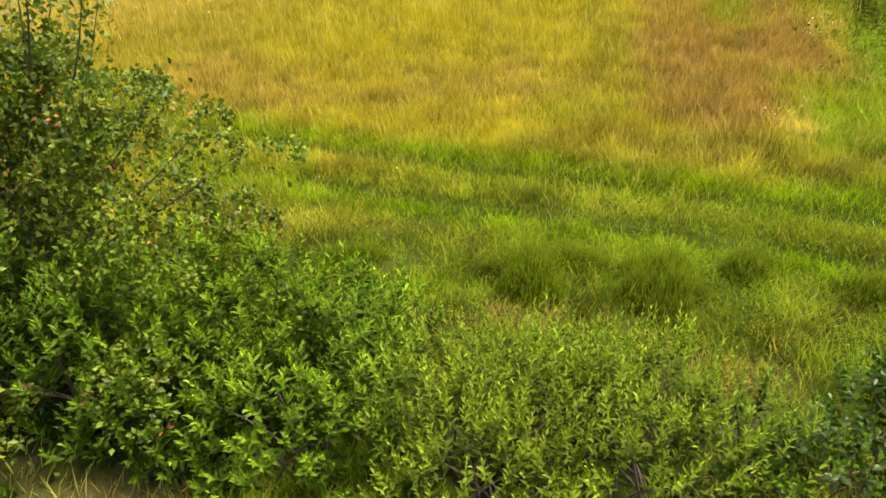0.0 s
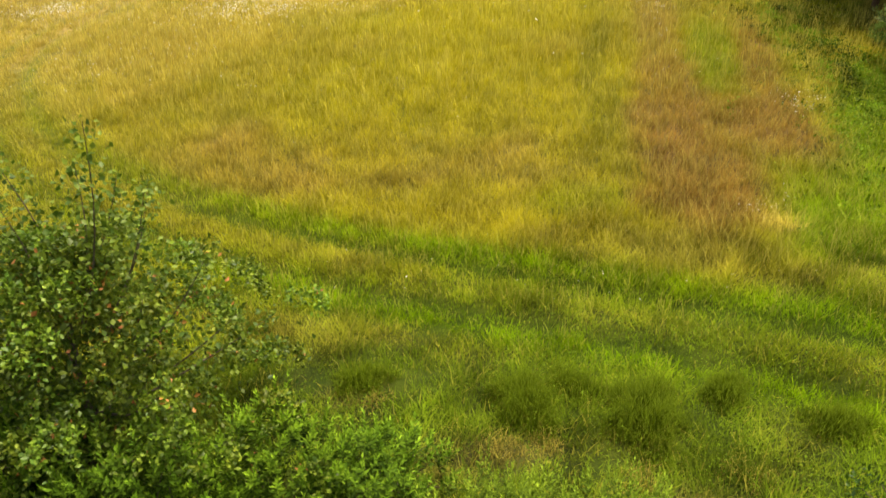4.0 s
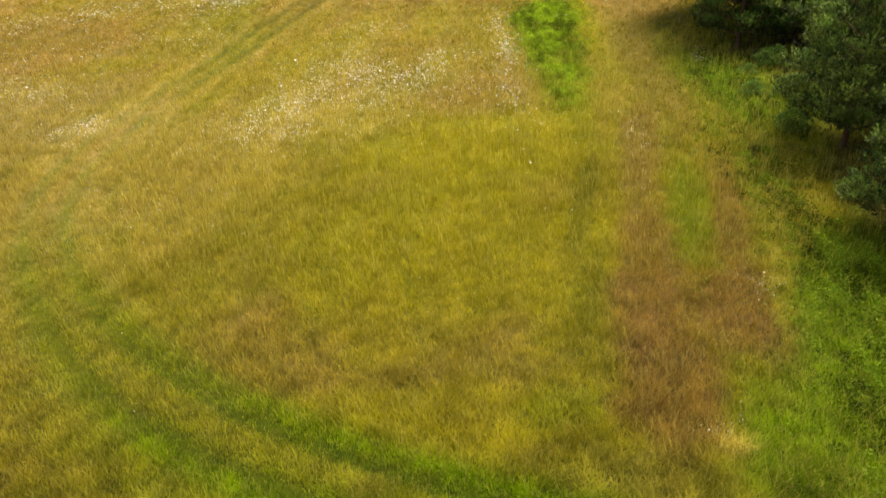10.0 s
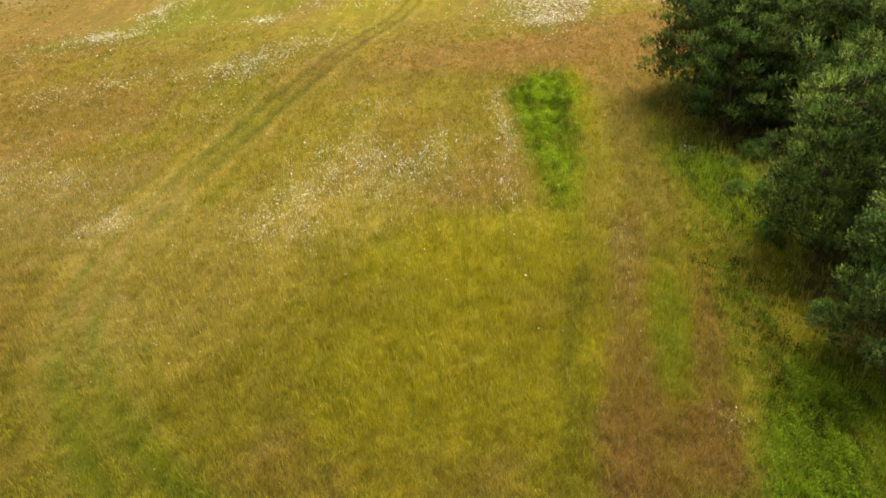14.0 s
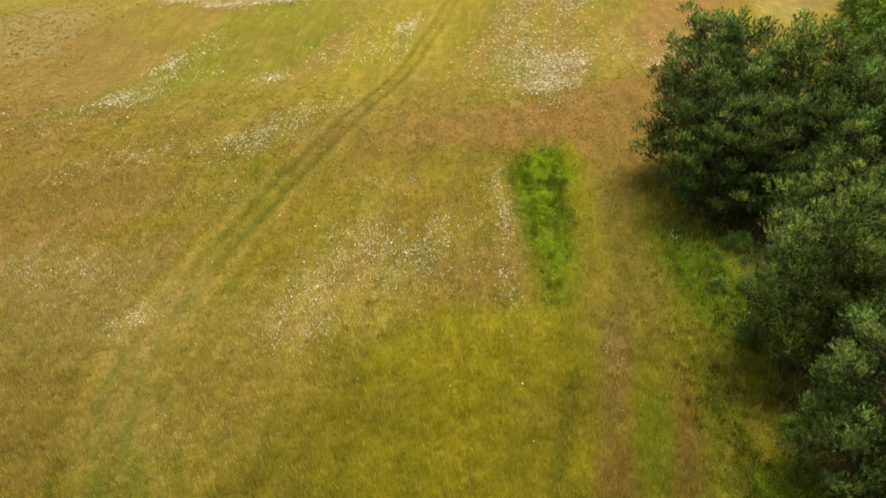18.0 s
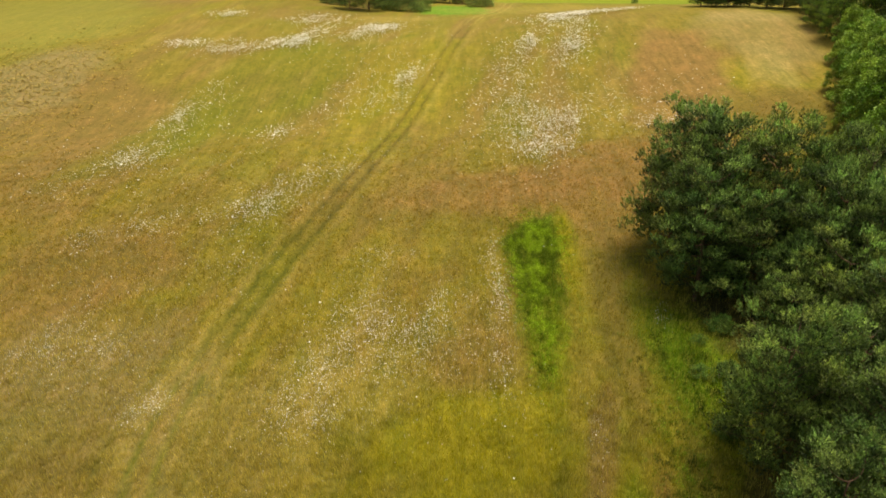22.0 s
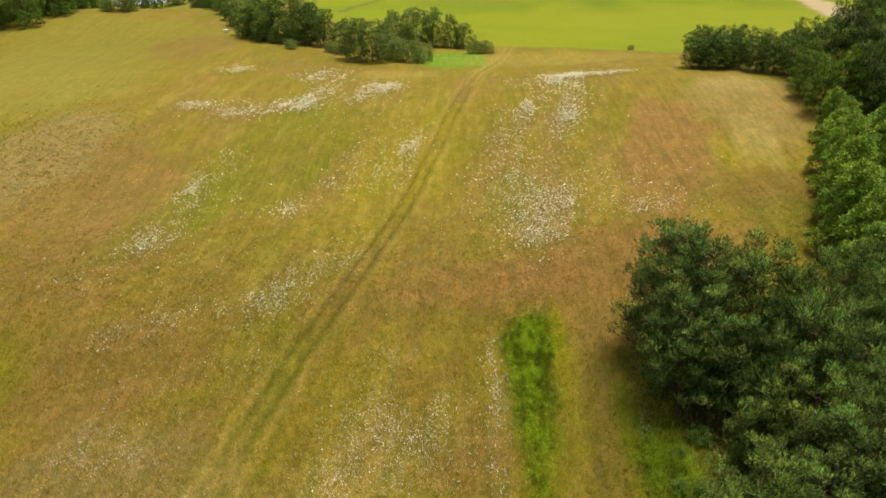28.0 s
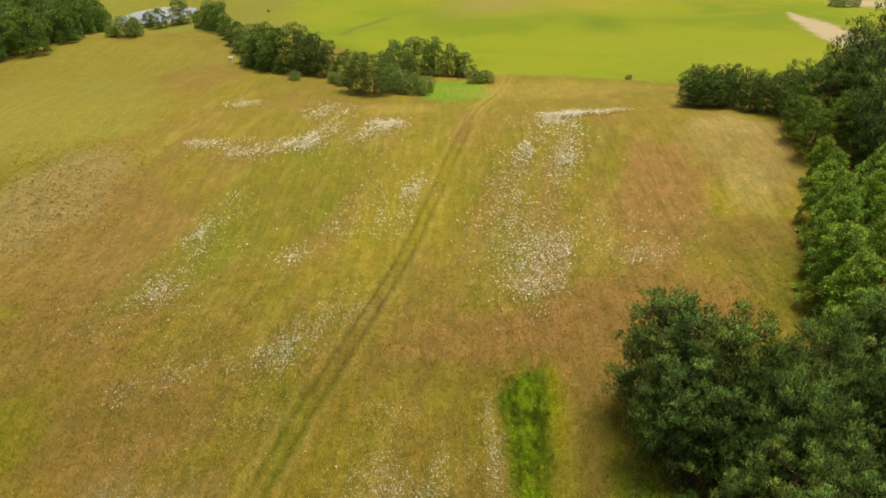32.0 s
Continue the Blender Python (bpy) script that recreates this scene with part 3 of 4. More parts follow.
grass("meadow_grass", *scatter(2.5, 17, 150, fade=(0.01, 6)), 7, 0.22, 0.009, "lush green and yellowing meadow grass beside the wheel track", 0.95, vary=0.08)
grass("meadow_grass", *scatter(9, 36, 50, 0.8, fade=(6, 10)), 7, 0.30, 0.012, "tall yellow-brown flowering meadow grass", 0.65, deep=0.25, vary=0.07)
grass("meadow_grass", *scatter(25, 80, 13, 0.86, fade=(9, 28)), 6, 0.26, 0.026, "tall dry yellow-brown meadow grass on the slope", 0.6, deep=0.05, vary=0.13)
grass("meadow_grass", np.random.uniform(-11, 11, 6500), np.random.uniform(-7, 3.0, 6500), 6, 0.36, 0.018, "green and yellowing grass behind the thicket", 0.9)
grass("seed_stalks", *scatter(7, 26, 30, 0.8, fade=(6, 8)), 4, 0.42, 0.005, "thin straw-coloured seed stalks above the meadow grass", 0.6, (0.33, 0.28, 0.1), heads=True)
# farther stalks tinted extra pale, to stand in for haze over the meadow
grass("seed_stalks", *scatter(19, 58, 13, 0.8, fade=(6, 22)), 4, 0.6, 0.011, "thin straw-coloured seed stalks above the meadow grass", 0.3, (0.52, 0.44, 0.14), heads=True)

spot = np.random.normal(0, 1, (2600, 2)) * [[6.0, 10.0]] + [[-53, 91]]
grass("dry_stubble", spot[:, 0], spot[:, 1], 7, 0.16, 0.12, "rough grey-brown stubble on the flank of the hill", 2.0, (0.22, 0.175, 0.09), deep=0.0, vary=0.28)


def weeds(name, spots, label, leaf, size, lift=1.0, tone=1.0, patchy=1.3):
    """Low broad-leaved growth in clumps: middle, half sizes and number of clumps."""
    x = np.concatenate([a + p * np.random.normal(0, 0.5, n) for a, b, p, q, n in spots])
    y = np.concatenate([b + q * np.random.normal(0, 0.5, n) for a, b, p, q, n in spots])
    per = 14
    base = np.stack([x, y, height(x, y) + 0.02], 1)
    tall = (0.08 + 0.7 * rough(x, y, 1.1, 61) ** 2) * lift
    n = len(x) * per
    P = np.repeat(base, per, 0) + np.stack([np.random.normal(0, 0.1, n), np.random.normal(0, 0.1, n), np.random.rand(n) * np.repeat(tall, per)], 1)
    W = unit(np.random.normal(0, 1, (n, 3)) + [[0, 0, 0.6]])
    F = unit(np.random.normal(0, 0.5, (n, 3)) + [[0, 0, 1.0]])
    L = size * (0.6 + 0.8 * np.random.rand(n))
    v, f = leaf_arrays(P, W, F, L, L * 0.5)
    # leaves low in a clump tinted darker, painting the shading inside it
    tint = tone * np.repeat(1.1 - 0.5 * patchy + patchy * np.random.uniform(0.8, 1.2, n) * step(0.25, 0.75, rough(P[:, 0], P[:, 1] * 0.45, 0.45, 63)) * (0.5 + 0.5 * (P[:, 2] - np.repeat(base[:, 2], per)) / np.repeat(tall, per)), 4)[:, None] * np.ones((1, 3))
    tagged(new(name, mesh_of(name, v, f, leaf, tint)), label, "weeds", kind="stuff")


# drifts of white flowers: middle, half sizes, turn, heads, share of them that gather in clumps
DRIFTS = [(19.5, 111, 4.6, 1.3, -6, 420, 0.5), (15.4, 108, 3.0, 2.6, -10, 260, 0.6), (14.7, 92.2, 1.8, 3.6, -14, 330, 0.6), (11.2, 98.4, 1.6, 4.5, -24, 240, 0.8), (16.6, 99, 2.0, 6, -14, 150, 0.6), (8.9, 67.6, 2.5, 3.6, 0, 430, 0.6), (11.6, 74.2, 2.0, 3.0, 0, 340, 0.6),
          (8.0, 75, 4.2, 9, -4, 520, 0.3), (7, 87, 2.4, 8, -6, 300, 0.6), (13, 84, 3.4, 9, -8, 160, 0.4), (18, 76, 4.5, 6, 0, 130, 0.4), (21.2, 70.2, 3.2, 1.8, 0, 100, 0.6)]
DRIFTS += [(-27.5, 104.6, 5.0, 2.6, 4, 400, 0.7), (-21.5, 106, 3.0, 2.2, 10, 220, 0.7), (-19.4, 111, 1.6, 5.0, -14, 240, 0.7), (-20.5, 121, 3.6, 3.0, 0, 260, 0.7), (-9.6, 113.4, 2.6, 2.8, -20, 260, 0.7), (-13.2, 109.5, 2.6, 3.2, 0, 130, 0.8), (-37.6, 106.8, 2.0, 1.4, 0, 150, 0.6),
           (-35.4, 124, 2.4, 1.8, 0, 110, 0.6), (-28.2, 87.6, 1.8, 2.6, -15, 120, 0.8), (-30.6, 82.4, 1.5, 2.8, -10, 150, 0.7), (-28, 80, 3.2, 5, -10, 110, 0.7), (-31.7, 67.2, 1.5, 1.8, 0, 90, 0.6)]
DRIFTS += [(-31, 69.5, 3.0, 4.0, -20, 170, 0.8), (-34, 62, 2.6, 3.0, -20, 60, 0.7), (-18.6, 76, 1.4, 2.2, -30, 110, 0.6), (-4.8, 90.8, 1.5, 2.8, -20, 150, 0.5), (-7.2, 83.6, 2.2, 3.2, -20, 130, 0.5), (-12, 86, 2.6, 10, -26, 160, 0.6), (-12.6, 61, 2.0, 6, -30, 330, 0.6),
           (-16.2, 57, 2.0, 2.6, -40, 330, 0.7), (-22, 55, 3.4, 2.0, 8, 230, 0.8), (-27.4, 53, 2.8, 2.2, -10, 190, 0.7), (-17, 50, 2.4, 2.2, 0, 110, 0.7), (-24, 62, 5, 6, -25, 110, 0.7)]
DRIFTS += [(-4.9, 49.4, 1.7, 1.0, 0, 110, 0.5), (-6.2, 45.4, 2.6, 2.8, -10, 150, 0.4), (-4.6, 41.2, 3.4, 2.6, -20, 620, 0.45), (-0.6, 43.0, 1.1, 3.4, -8, 170, 0.5), (-7.9, 37.4, 2.2, 3.0, -25, 480, 0.5), (-8.4, 33.4, 2.2, 2.0, -20, 420, 0.5), (-3.6, 37.8, 2.4, 2.6, -20, 330, 0.35),
           (3.6, 43.4, 0.6, 2.4, -4, 260, 0.6), (3.1, 48.2, 0.6, 2.6, -6, 80, 0.7), (3.3, 37, 0.7, 4.0, 0, 150, 0.6), (1.2, 41, 1.6, 5, 0, 160, 0.3), (-26.2, 40, 1.4, 3.2, -14, 260, 0.7)]
DRIFTS += [(-22.6, 39.4, 2.4, 1.8, 10, 190, 0.6), (-17.5, 34.3, 1.2, 1.4, 0, 240, 0.6), (-23.5, 36, 4.4, 3.0, 10, 160, 0.5), (-24, 46, 4, 3, 10, 110, 0.5), (-9.5, 27.5, 2.6, 3.2, -20, 190, 0.5), (-12.4, 25.2, 2.0, 2.6, -10, 120, 0.5), (7.9, 30.2, 0.45, 2.2, -4, 100, 0.5),
           (14.1, 40.9, 0.5, 1.2, 0, 30, 0.5), (9.3, 19.0, 0.5, 0.7, 0, 30, 0.5), (6.2, 13.2, 0.4, 0.5, 0, 22, 0.5)]
# flowers strewn thinly over the meadow
DRIFTS += [(-6, 23, 6, 5, 0, 90, 0.2), (2, 10.6, 5, 1.0, -10, 40, 0.3), (9.4, 19.2, 0.5, 0.4, 0, 14, 0.2), (6.0, 13.1, 0.3, 0.25, 0, 18, 0.2), (7.4, 25, 1.0, 6, -6, 50, 0.3), (-20, 46, 7, 7, 0, 150, 0.4), (0, 60, 11, 9, 0, 60, 0.3), (-12, 98, 8, 13, -15, 80, 0.5), (24, 76, 5, 9, 0, 60, 0.3), (-2, 34, 6, 4, 0, 120, 0.2), (-34, 74, 8, 12, -20, 60, 0.6)]


def build_flowers():
    for a, b, p, q, turn, count, clumped in DRIFTS:
        count = int(count * (7.5 if b > 60 else 5.6 if b > 31 else 3))
        u, v = np.random.normal(0, 0.72, count) * p, np.random.normal(0, 0.72, count) * q
        cs, sn = math.cos(radians(turn)), math.sin(radians(turn))
        x, y = a + u * cs - v * sn, b + u * sn + v * cs
        gather = step(0.42, 0.68, rough(x * 1.5 - y * 0.3, y * 0.8, 1.0 + 0.012 * b, 51, 3))
        keep = np.random.rand(count) < (1 - clumped) * 0.6 + clumped * gather
        x, y = x[keep], y[keep]
        count, far = len(x), min(1.0, b / 100)
        Z = height(x, y) + 0.32 + 0.25 * np.random.rand(count)
        size = (0.003 + 0.061 * far ** 1.2) * np.exp(np.random.normal(-0.15, 0.35, count))
        k = np.arange(5) * 2 * np.pi / 5
        tilt = np.random.normal(0, 0.25, (count, 2))
        ring = np.stack([x[:, None] + size[:, None] * np.cos(k), y[:, None] + size[:, None] * np.sin(k), Z[:, None] + size[:, None] * (tilt[:, :1] * np.cos(k) + tilt[:, 1:] * np.sin(k))], 2)
        top = np.stack([x, y, Z + size * 0.35], 1)[:, None]
        V = np.concatenate([ring, top], 1).reshape(-1, 3)
        m = np.arange(count)[:, None] * 6
        F = np.concatenate([np.hstack([m + i, m + (i + 1) % 5, m + 5]) for i in range(5)], 0)
        tagged(new("white_flowers", mesh_of("white_flowers", V, F, PETAL)), "drift of small white meadow flowers among dry grass", "flowers", kind="stuff")


build_flowers()


# ---- trees and shrubs ----
def tree(name, label, category, tall, spread_, leaf, bark, boughs=40, tufts=22, bare=0.2, lean=0.0, cone=0.0, seed=1, size=0.3, limbs=7, clump=1.0, airy=0.0, inner=20, per=7):
    """A tree at the origin: trunk, limbs that carry boughs, and a crown of tufts or leaves on those boughs."""
    g = np.random.default_rng(seed)
    root = tagged(new(name), label, category)
    zs = np.linspace(-0.3, tall * 0.93, 9)
    wander = np.cumsum(g.normal(0, 0.012 * tall, (9, 2)), 0) * np.linspace(0, 1, 9)[:, None]
    spine = np.stack([wander[:, 0] + lean * zs, wander[:, 1], zs], 1)
    rad = 0.018 * tall * (1 - np.linspace(0, 1, 9) ** 1.3 * 0.93)
    part("trunk", mesh_of("trunk", *tube_arrays(spine, rad, 8), bark, smooth=True), root)
    # bough centres, spread over a rounded crown with an uneven outline
    t = (np.arange(boughs) + 0.5) / boughs
    hgt = bare + (1 - bare) * (1 - (1 - t) ** 0.85)
    turn = np.arange(boughs) * 2.39996 + g.normal(0, 0.35, boughs)
    prof = np.sqrt(np.clip(1 - np.abs((hgt - bare) / (1 - bare) * 1.75 - 0.75) ** 2.2, 0.03, 1)) * (1 - cone) + cone * (1 - (hgt - bare) / (1 - bare)) ** 0.8
    reach = spread_ * prof * g.uniform(0.55 - 0.15 * airy, 1.08 + 0.25 * airy, boughs)
    mid = np.stack([np.interp(hgt * tall, zs, spine[:, 0]) + reach * np.cos(turn), np.interp(hgt * tall, zs, spine[:, 1]) + reach * np.sin(turn), hgt * tall * g.uniform(0.94, 1.04, boughs)], 1)
    out = unit(np.stack([np.cos(turn) * 0.8, np.sin(turn) * 0.8, 0.55 + 0.9 * (hgt - bare)], 1))
    big = spread_ * g.uniform(0.26, 0.46, boughs) * (1 - 0.3 * cone) * clump
    for k in np.linspace(0, boughs * 0.75, limbs).astype(int):
        z0 = max(0.12 * tall, mid[k, 2] - 0.55 * reach[k])
        a = np.array([np.interp(z0, zs, spine[:, 0]), np.interp(z0, zs, spine[:, 1]), z0])
        s = np.linspace(0, 1, 5)[:, None]
        line = a * (1 - s) + mid[k] * s + np.array([0, 0, -0.12 * reach[k]]) * np.sin(s * np.pi)
        part("limb", mesh_of("limb", *tube_arrays(line, np.linspace(0.006, 0.002, 5) * tall, 5), bark, smooth=True), root)
    # tufts over the upper and outer side of every bough
    n = boughs * tufts
    d = unit(g.normal(0, 1, (n, 3)))
    o = np.repeat(unit(out), tufts, 0)
    flip = (d * o).sum(1) < -0.25
    d[flip] *= -1
    where = np.repeat(mid, tufts, 0) + d * np.repeat(big, tufts)[:, None] * np.array([[1, 1, 0.75]]) * g.uniform(0.75, 1.08, (n, 1))
    axis = unit(d * 0.55 + np.array([[0, 0, 0.3]]) + o * 0.2)
    A = np.repeat(axis, per, 0)
    W = unit(A * 0.55 + g.normal(0, 0.8, (n * per, 3)))
    P = np.repeat(where, per, 0) + g.normal(0, size * 0.55, (n * per, 3))
    flat = unit(g.normal(0, 1, (n * per, 3)) + np.array([[0, 0, 1.2]]))
    L = size * g.uniform(0.6, 1.2, n * per)
    v, f = leaf_arrays(P, W, flat, L, L * 0.62, 0.05)
    tone = np.repeat(np.repeat(g.uniform(0.85, 1.2, boughs), tufts) * g.uniform(0.6, 1.4, n), per)
    warm = np.repeat(np.repeat(g.uniform(0.85, 1.2, boughs), tufts), per)
    col = tone[:, None] * np.stack([warm, np.ones(n * per), np.full(n * per, 0.95)], 1)
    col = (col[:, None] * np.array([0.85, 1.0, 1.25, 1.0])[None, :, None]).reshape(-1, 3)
    # inner growth that closes the crown, its leaves painted darker for the shade inside
    m = boughs * inner
    Q = np.repeat(mid, inner, 0) * g.uniform(0.2, 0.85, (m, 1)) * np.array([[1, 1, 0]]) + np.repeat(mid, inner, 0) * np.array([[0, 0, 1]]) + g.normal(0, 0.13 * spread_, (m, 3))
    Q[:, 2] = np.maximum(Q[:, 2], bare * tall * 0.8)
    L = size * g.uniform(0.7, 1.3, m) * 1.2
    inner_ = leaf_arrays(Q, unit(g.normal(0, 1, (m, 3)) + [[0, 0, 0.3]]), g.normal(0, 1, (m, 3)), L, L * 0.6, 0.05)
    v, f = joined([(v, f), inner_])
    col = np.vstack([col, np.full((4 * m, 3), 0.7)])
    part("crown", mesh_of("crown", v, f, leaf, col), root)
    return root


def pine(name, label, tall, spread_, seed=1, whorls=13, arms=6, bare=0.15, tufts=20, brush=11, shoot=0.3, point=0.55, shown=2, leaf=None):
    """A pine at the origin: trunk, whorls of branches that rise to their ends, and brushes of needles on upright shoots along them."""
    g = np.random.default_rng(seed)
    root = tagged(new(name), label, "pine tree")
    zs = np.linspace(-0.3, tall * 0.97, 9)
    wander = np.cumsum(g.normal(0, 0.010 * tall, (9, 2)), 0) * np.linspace(0, 1, 9)[:, None]
    spine = np.stack([wander[:, 0], wander[:, 1], zs], 1)
    part("trunk", mesh_of("trunk", *tube_arrays(spine, 0.016 * tall * (1 - np.linspace(0, 1, 9) ** 1.2 * 0.93), 8), PINE_BARK, smooth=True), root)
    where, axis, tone, fine = [], [], [], []
    for w in range(whorls):
        h = bare + (0.98 - bare) * (w + 0.3) / whorls
        up = (h - bare) / (1 - bare)
        wide = spread_ * (1 - up) ** point * min(1.0, 0.72 + 1.6 * up) + 0.15 * spread_
        for k in range(arms if up < 0.8 else 4):
            turn = w * 1.35 + k * 2 * np.pi / arms + g.normal(0, 0.3)
            reach = wide * g.uniform(0.62, 1.12)
            z0 = (h + g.normal(0, 0.012)) * tall
            rise = (0.10 + 0.75 * up ** 1.5) * reach + 0.12 * reach
            s = np.linspace(0, 1, 6)[:, None]
            out = np.array([math.cos(turn), math.sin(turn), 0.0])
            start = np.array([np.interp(z0, zs, spine[:, 0]), np.interp(z0, zs, spine[:, 1]), z0])
            bow = np.array([-out[1], out[0], 0]) * g.normal(0, 0.12) * reach
            line = start + s * out * reach + s ** 1.7 * np.array([0, 0, rise]) + np.sin(s * np.pi) * bow
            if (k + w) % shown == 0:
                part("branch", mesh_of("branch", *tube_arrays(line, np.linspace(0.0045, 0.0012, 6) * tall, 4), PINE_BARK), root)
            # shoots stand in plumes: one at the branch's end, others on its side twigs, a few single ones nearer the trunk
            many = 1 + int(round(2 * reach / spread_))
            for q in range(many):
                u = 1.0 if q == 0 else g.uniform(0.45, 0.95)
                hub = np.array([np.interp(u, s[:, 0], line[:, c]) for c in range(3)])
                off = 0.0 if q == 0 else g.choice([-1, 1]) * g.uniform(0.15, 0.45) * reach * (1.25 - u)
                hub = hub + np.array([-out[1], out[0], 0]) * off + np.array([0, 0, 0.08 * reach])
                n = tufts
                d = unit(g.normal(0, 1, (n, 3)) + np.array([[0, 0, 0.7]]) + out * 0.3)
                size = shoot * g.uniform(1.1, 1.8) * (0.8 + 0.4 * reach / spread_)
                where.append(hub + d * size * np.array([[1.2, 1.2, 0.75]]) * g.uniform(0.3, 1.0, (n, 1)))
                axis.append(unit(d * 0.55 + np.array([[0, 0, 0.8]]) + out * 0.15 + g.normal(0, 0.12, (n, 3))))
                # plume tops painted lighter and undersides darker, as light from above would leave them
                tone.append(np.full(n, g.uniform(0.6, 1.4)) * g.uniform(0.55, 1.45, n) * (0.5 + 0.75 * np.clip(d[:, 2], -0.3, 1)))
                fine.append(np.full(n, g.uniform(0.85, 1.2)))
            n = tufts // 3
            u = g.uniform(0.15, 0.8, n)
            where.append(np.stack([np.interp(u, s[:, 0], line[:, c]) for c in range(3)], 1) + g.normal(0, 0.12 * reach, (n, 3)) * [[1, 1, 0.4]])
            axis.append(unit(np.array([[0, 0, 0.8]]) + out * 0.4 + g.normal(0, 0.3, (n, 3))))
            # these inner shoots are painted dark, for the shaded depth of the crown
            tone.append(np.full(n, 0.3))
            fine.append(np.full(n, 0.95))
    where, axis, tone, fine = np.vstack(where), np.vstack(axis), np.concatenate(tone), np.concatenate(fine)
    n = len(where)
    A = np.repeat(axis, brush, 0)
    ring = unit(np.cross(A, g.normal(0, 1, (n * brush, 3))))
    along = g.uniform(0, 1, (n * brush, 1)) ** 0.8
    S = np.repeat(shoot * g.uniform(0.7, 1.35, n), brush)[:, None]
    W = unit(A * (0.5 + 0.7 * along) + ring * (0.95 - 0.5 * along))
    L = shoot * g.uniform(0.35, 0.6, n * brush)
    v, f = leaf_arrays(np.repeat(where, brush, 0) + A * along * S * 1.1, W, unit(A - W * 0.3 + g.normal(0, 0.25, (n * brush, 3))), L, L * 0.3, 0.0)
    # needles darker towards the shoot's foot, paler towards its tip
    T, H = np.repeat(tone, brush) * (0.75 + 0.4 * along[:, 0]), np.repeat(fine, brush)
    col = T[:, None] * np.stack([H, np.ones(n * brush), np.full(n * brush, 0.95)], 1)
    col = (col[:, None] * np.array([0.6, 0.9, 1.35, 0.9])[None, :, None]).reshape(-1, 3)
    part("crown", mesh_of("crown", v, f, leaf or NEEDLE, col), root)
    return root


def put(proto, x, y, scale=1.0, turn=0.0, sink=0.0, wide=1.0):
    m = Matrix.Translation((x, y, ground_at(x, y) - sink)) @ Matrix.Rotation(turn, 4, "Z") @ Matrix.Diagonal((scale * wide, scale * wide, scale, 1))
    return copy_thing(proto, m)


def plant(protos, places, group, sizes):
    """Trees at their places, each with its own size and turn; the first of every kind stands in for its model."""
    for k, (x, y, tall) in enumerate(places):
        p = protos[k % len(protos)]
        s = tall / sizes[k % len(protos)]
        ob = put(p, x, y, s, k * 2.1 + 0.4, wide=1.0 + 0.12 * math.sin(k * 1.7))
        tagged(ob, group=group)


def drop(protos):
    for p in protos:
        for o in (*p.children_recursive, p):
            bpy.data.objects.remove(o)


pines = [pine("pine_tree", "dark green young pine with dense tufted crown at the wood's edge", 10, 3.1 + 0.15 * k, 11 + k, 10, 6, 0.08, 34, 11, 0.36, 0.40) for k in range(4)]
PINES = [(16.4, 48.9, 10.2), (18.8, 47.7, 10.2), (22.0, 46.1, 10.4), (27.0, 44.6, 10.0), (16.7, 43.0, 9.0), (19.7, 42.6, 7.6), (22.6, 39.4, 9.6), (24.6, 42.6, 9.6), (19.9, 36.6, 5.8), (22.0, 35.2, 8.0), (25.2, 38.0, 9.4),
         (16.0, 28.5, 8.6), (19.6, 29.2, 7.6), (22.6, 31.6, 8.6), (25.4, 34.0, 9.2), (15.4, 21.5, 7.0), (19.4, 24.4, 8.0), (18.6, 19.0, 7.6), (19.0, 32.6, 5.4)]
plant(pines, PINES, "pines at the wood's edge", (10, 10, 10, 10))
drop(pines)
pines = [pine("pine_tree", "dark green pine with tufted crown inside the wood", 10, 3.3, 21 + k, 10, 7, 0.05, 28, 8, 0.42, 0.42, 10) for k in range(3)]
g = np.random.default_rng(5)
inner = [(x + g.uniform(-1.2, 1.2), y + g.uniform(-1.2, 1.2), g.uniform(8.5, 11)) for x in np.arange(24, 48, 4.6) for y in np.arange(14, 52, 4.8) if x > 29 or (y < 30 and x > 22)]
plant(pines, inner, "trees inside the wood", (10, 10, 10))
TALL = [(58.5, 99.5, 14.5), (55.5, 94, 10), (58, 95, 13), (56.5, 104, 12), (62, 100, 13), (54, 88, 12), (59, 86, 12), (64, 92, 13), (53, 83, 11), (56, 78, 11), (61, 77, 12)]
plant(pines, TALL, "tall pines behind the hedge", (10, 10, 10))
drop(pines)
pines = [pine("hedge_pine", "dense dark green pine of a hedge, leafy to the ground", 6, 2.5, 15 + k, 9, 7, 0.01, 28, 8, 0.27, 0.36, 7) for k in range(3)]
HEDGE = [(38.4, 111.8, 4.4), (40.6, 111.4, 4.5), (46.6, 106.6, 4.2), (44.8, 108.2, 4.3), (37.2, 113.0, 4.6), (39.6, 113.4, 5.1), (41.8, 112.4, 4.9), (43.8, 111.6, 4.7), (45.6, 109.8, 5.1), (47.4, 108.4, 4.9), (49.4, 107.0, 5.4), (49.0, 103.4, 6.0), (51.8, 105.4, 7.0), (53.4, 102.2, 7.4), (39.0, 115.5, 5.0), (43.6, 114.6, 5.4)]
plant(pines, HEDGE, "dark hedge on the brow", (6, 6, 6))
FAR_PINES = [(-17.2, 135.0, 6.4), (-13.8, 134.6, 6.2), (-28.5, 148.6, 7.2), (-24.8, 148.4, 6.2), (-40.5, 160, 7.6)]
plant(pines, FAR_PINES, "pines in the hollow", (6, 6, 6))
drop(pines)

young = [pine("young_pine", "light green young pine beside the hedge", 6, 2.1, 35 + k, 9, 7, 0.01, 24, 8, 0.27, 0.55, 7, BIRCH) for k in range(2)]
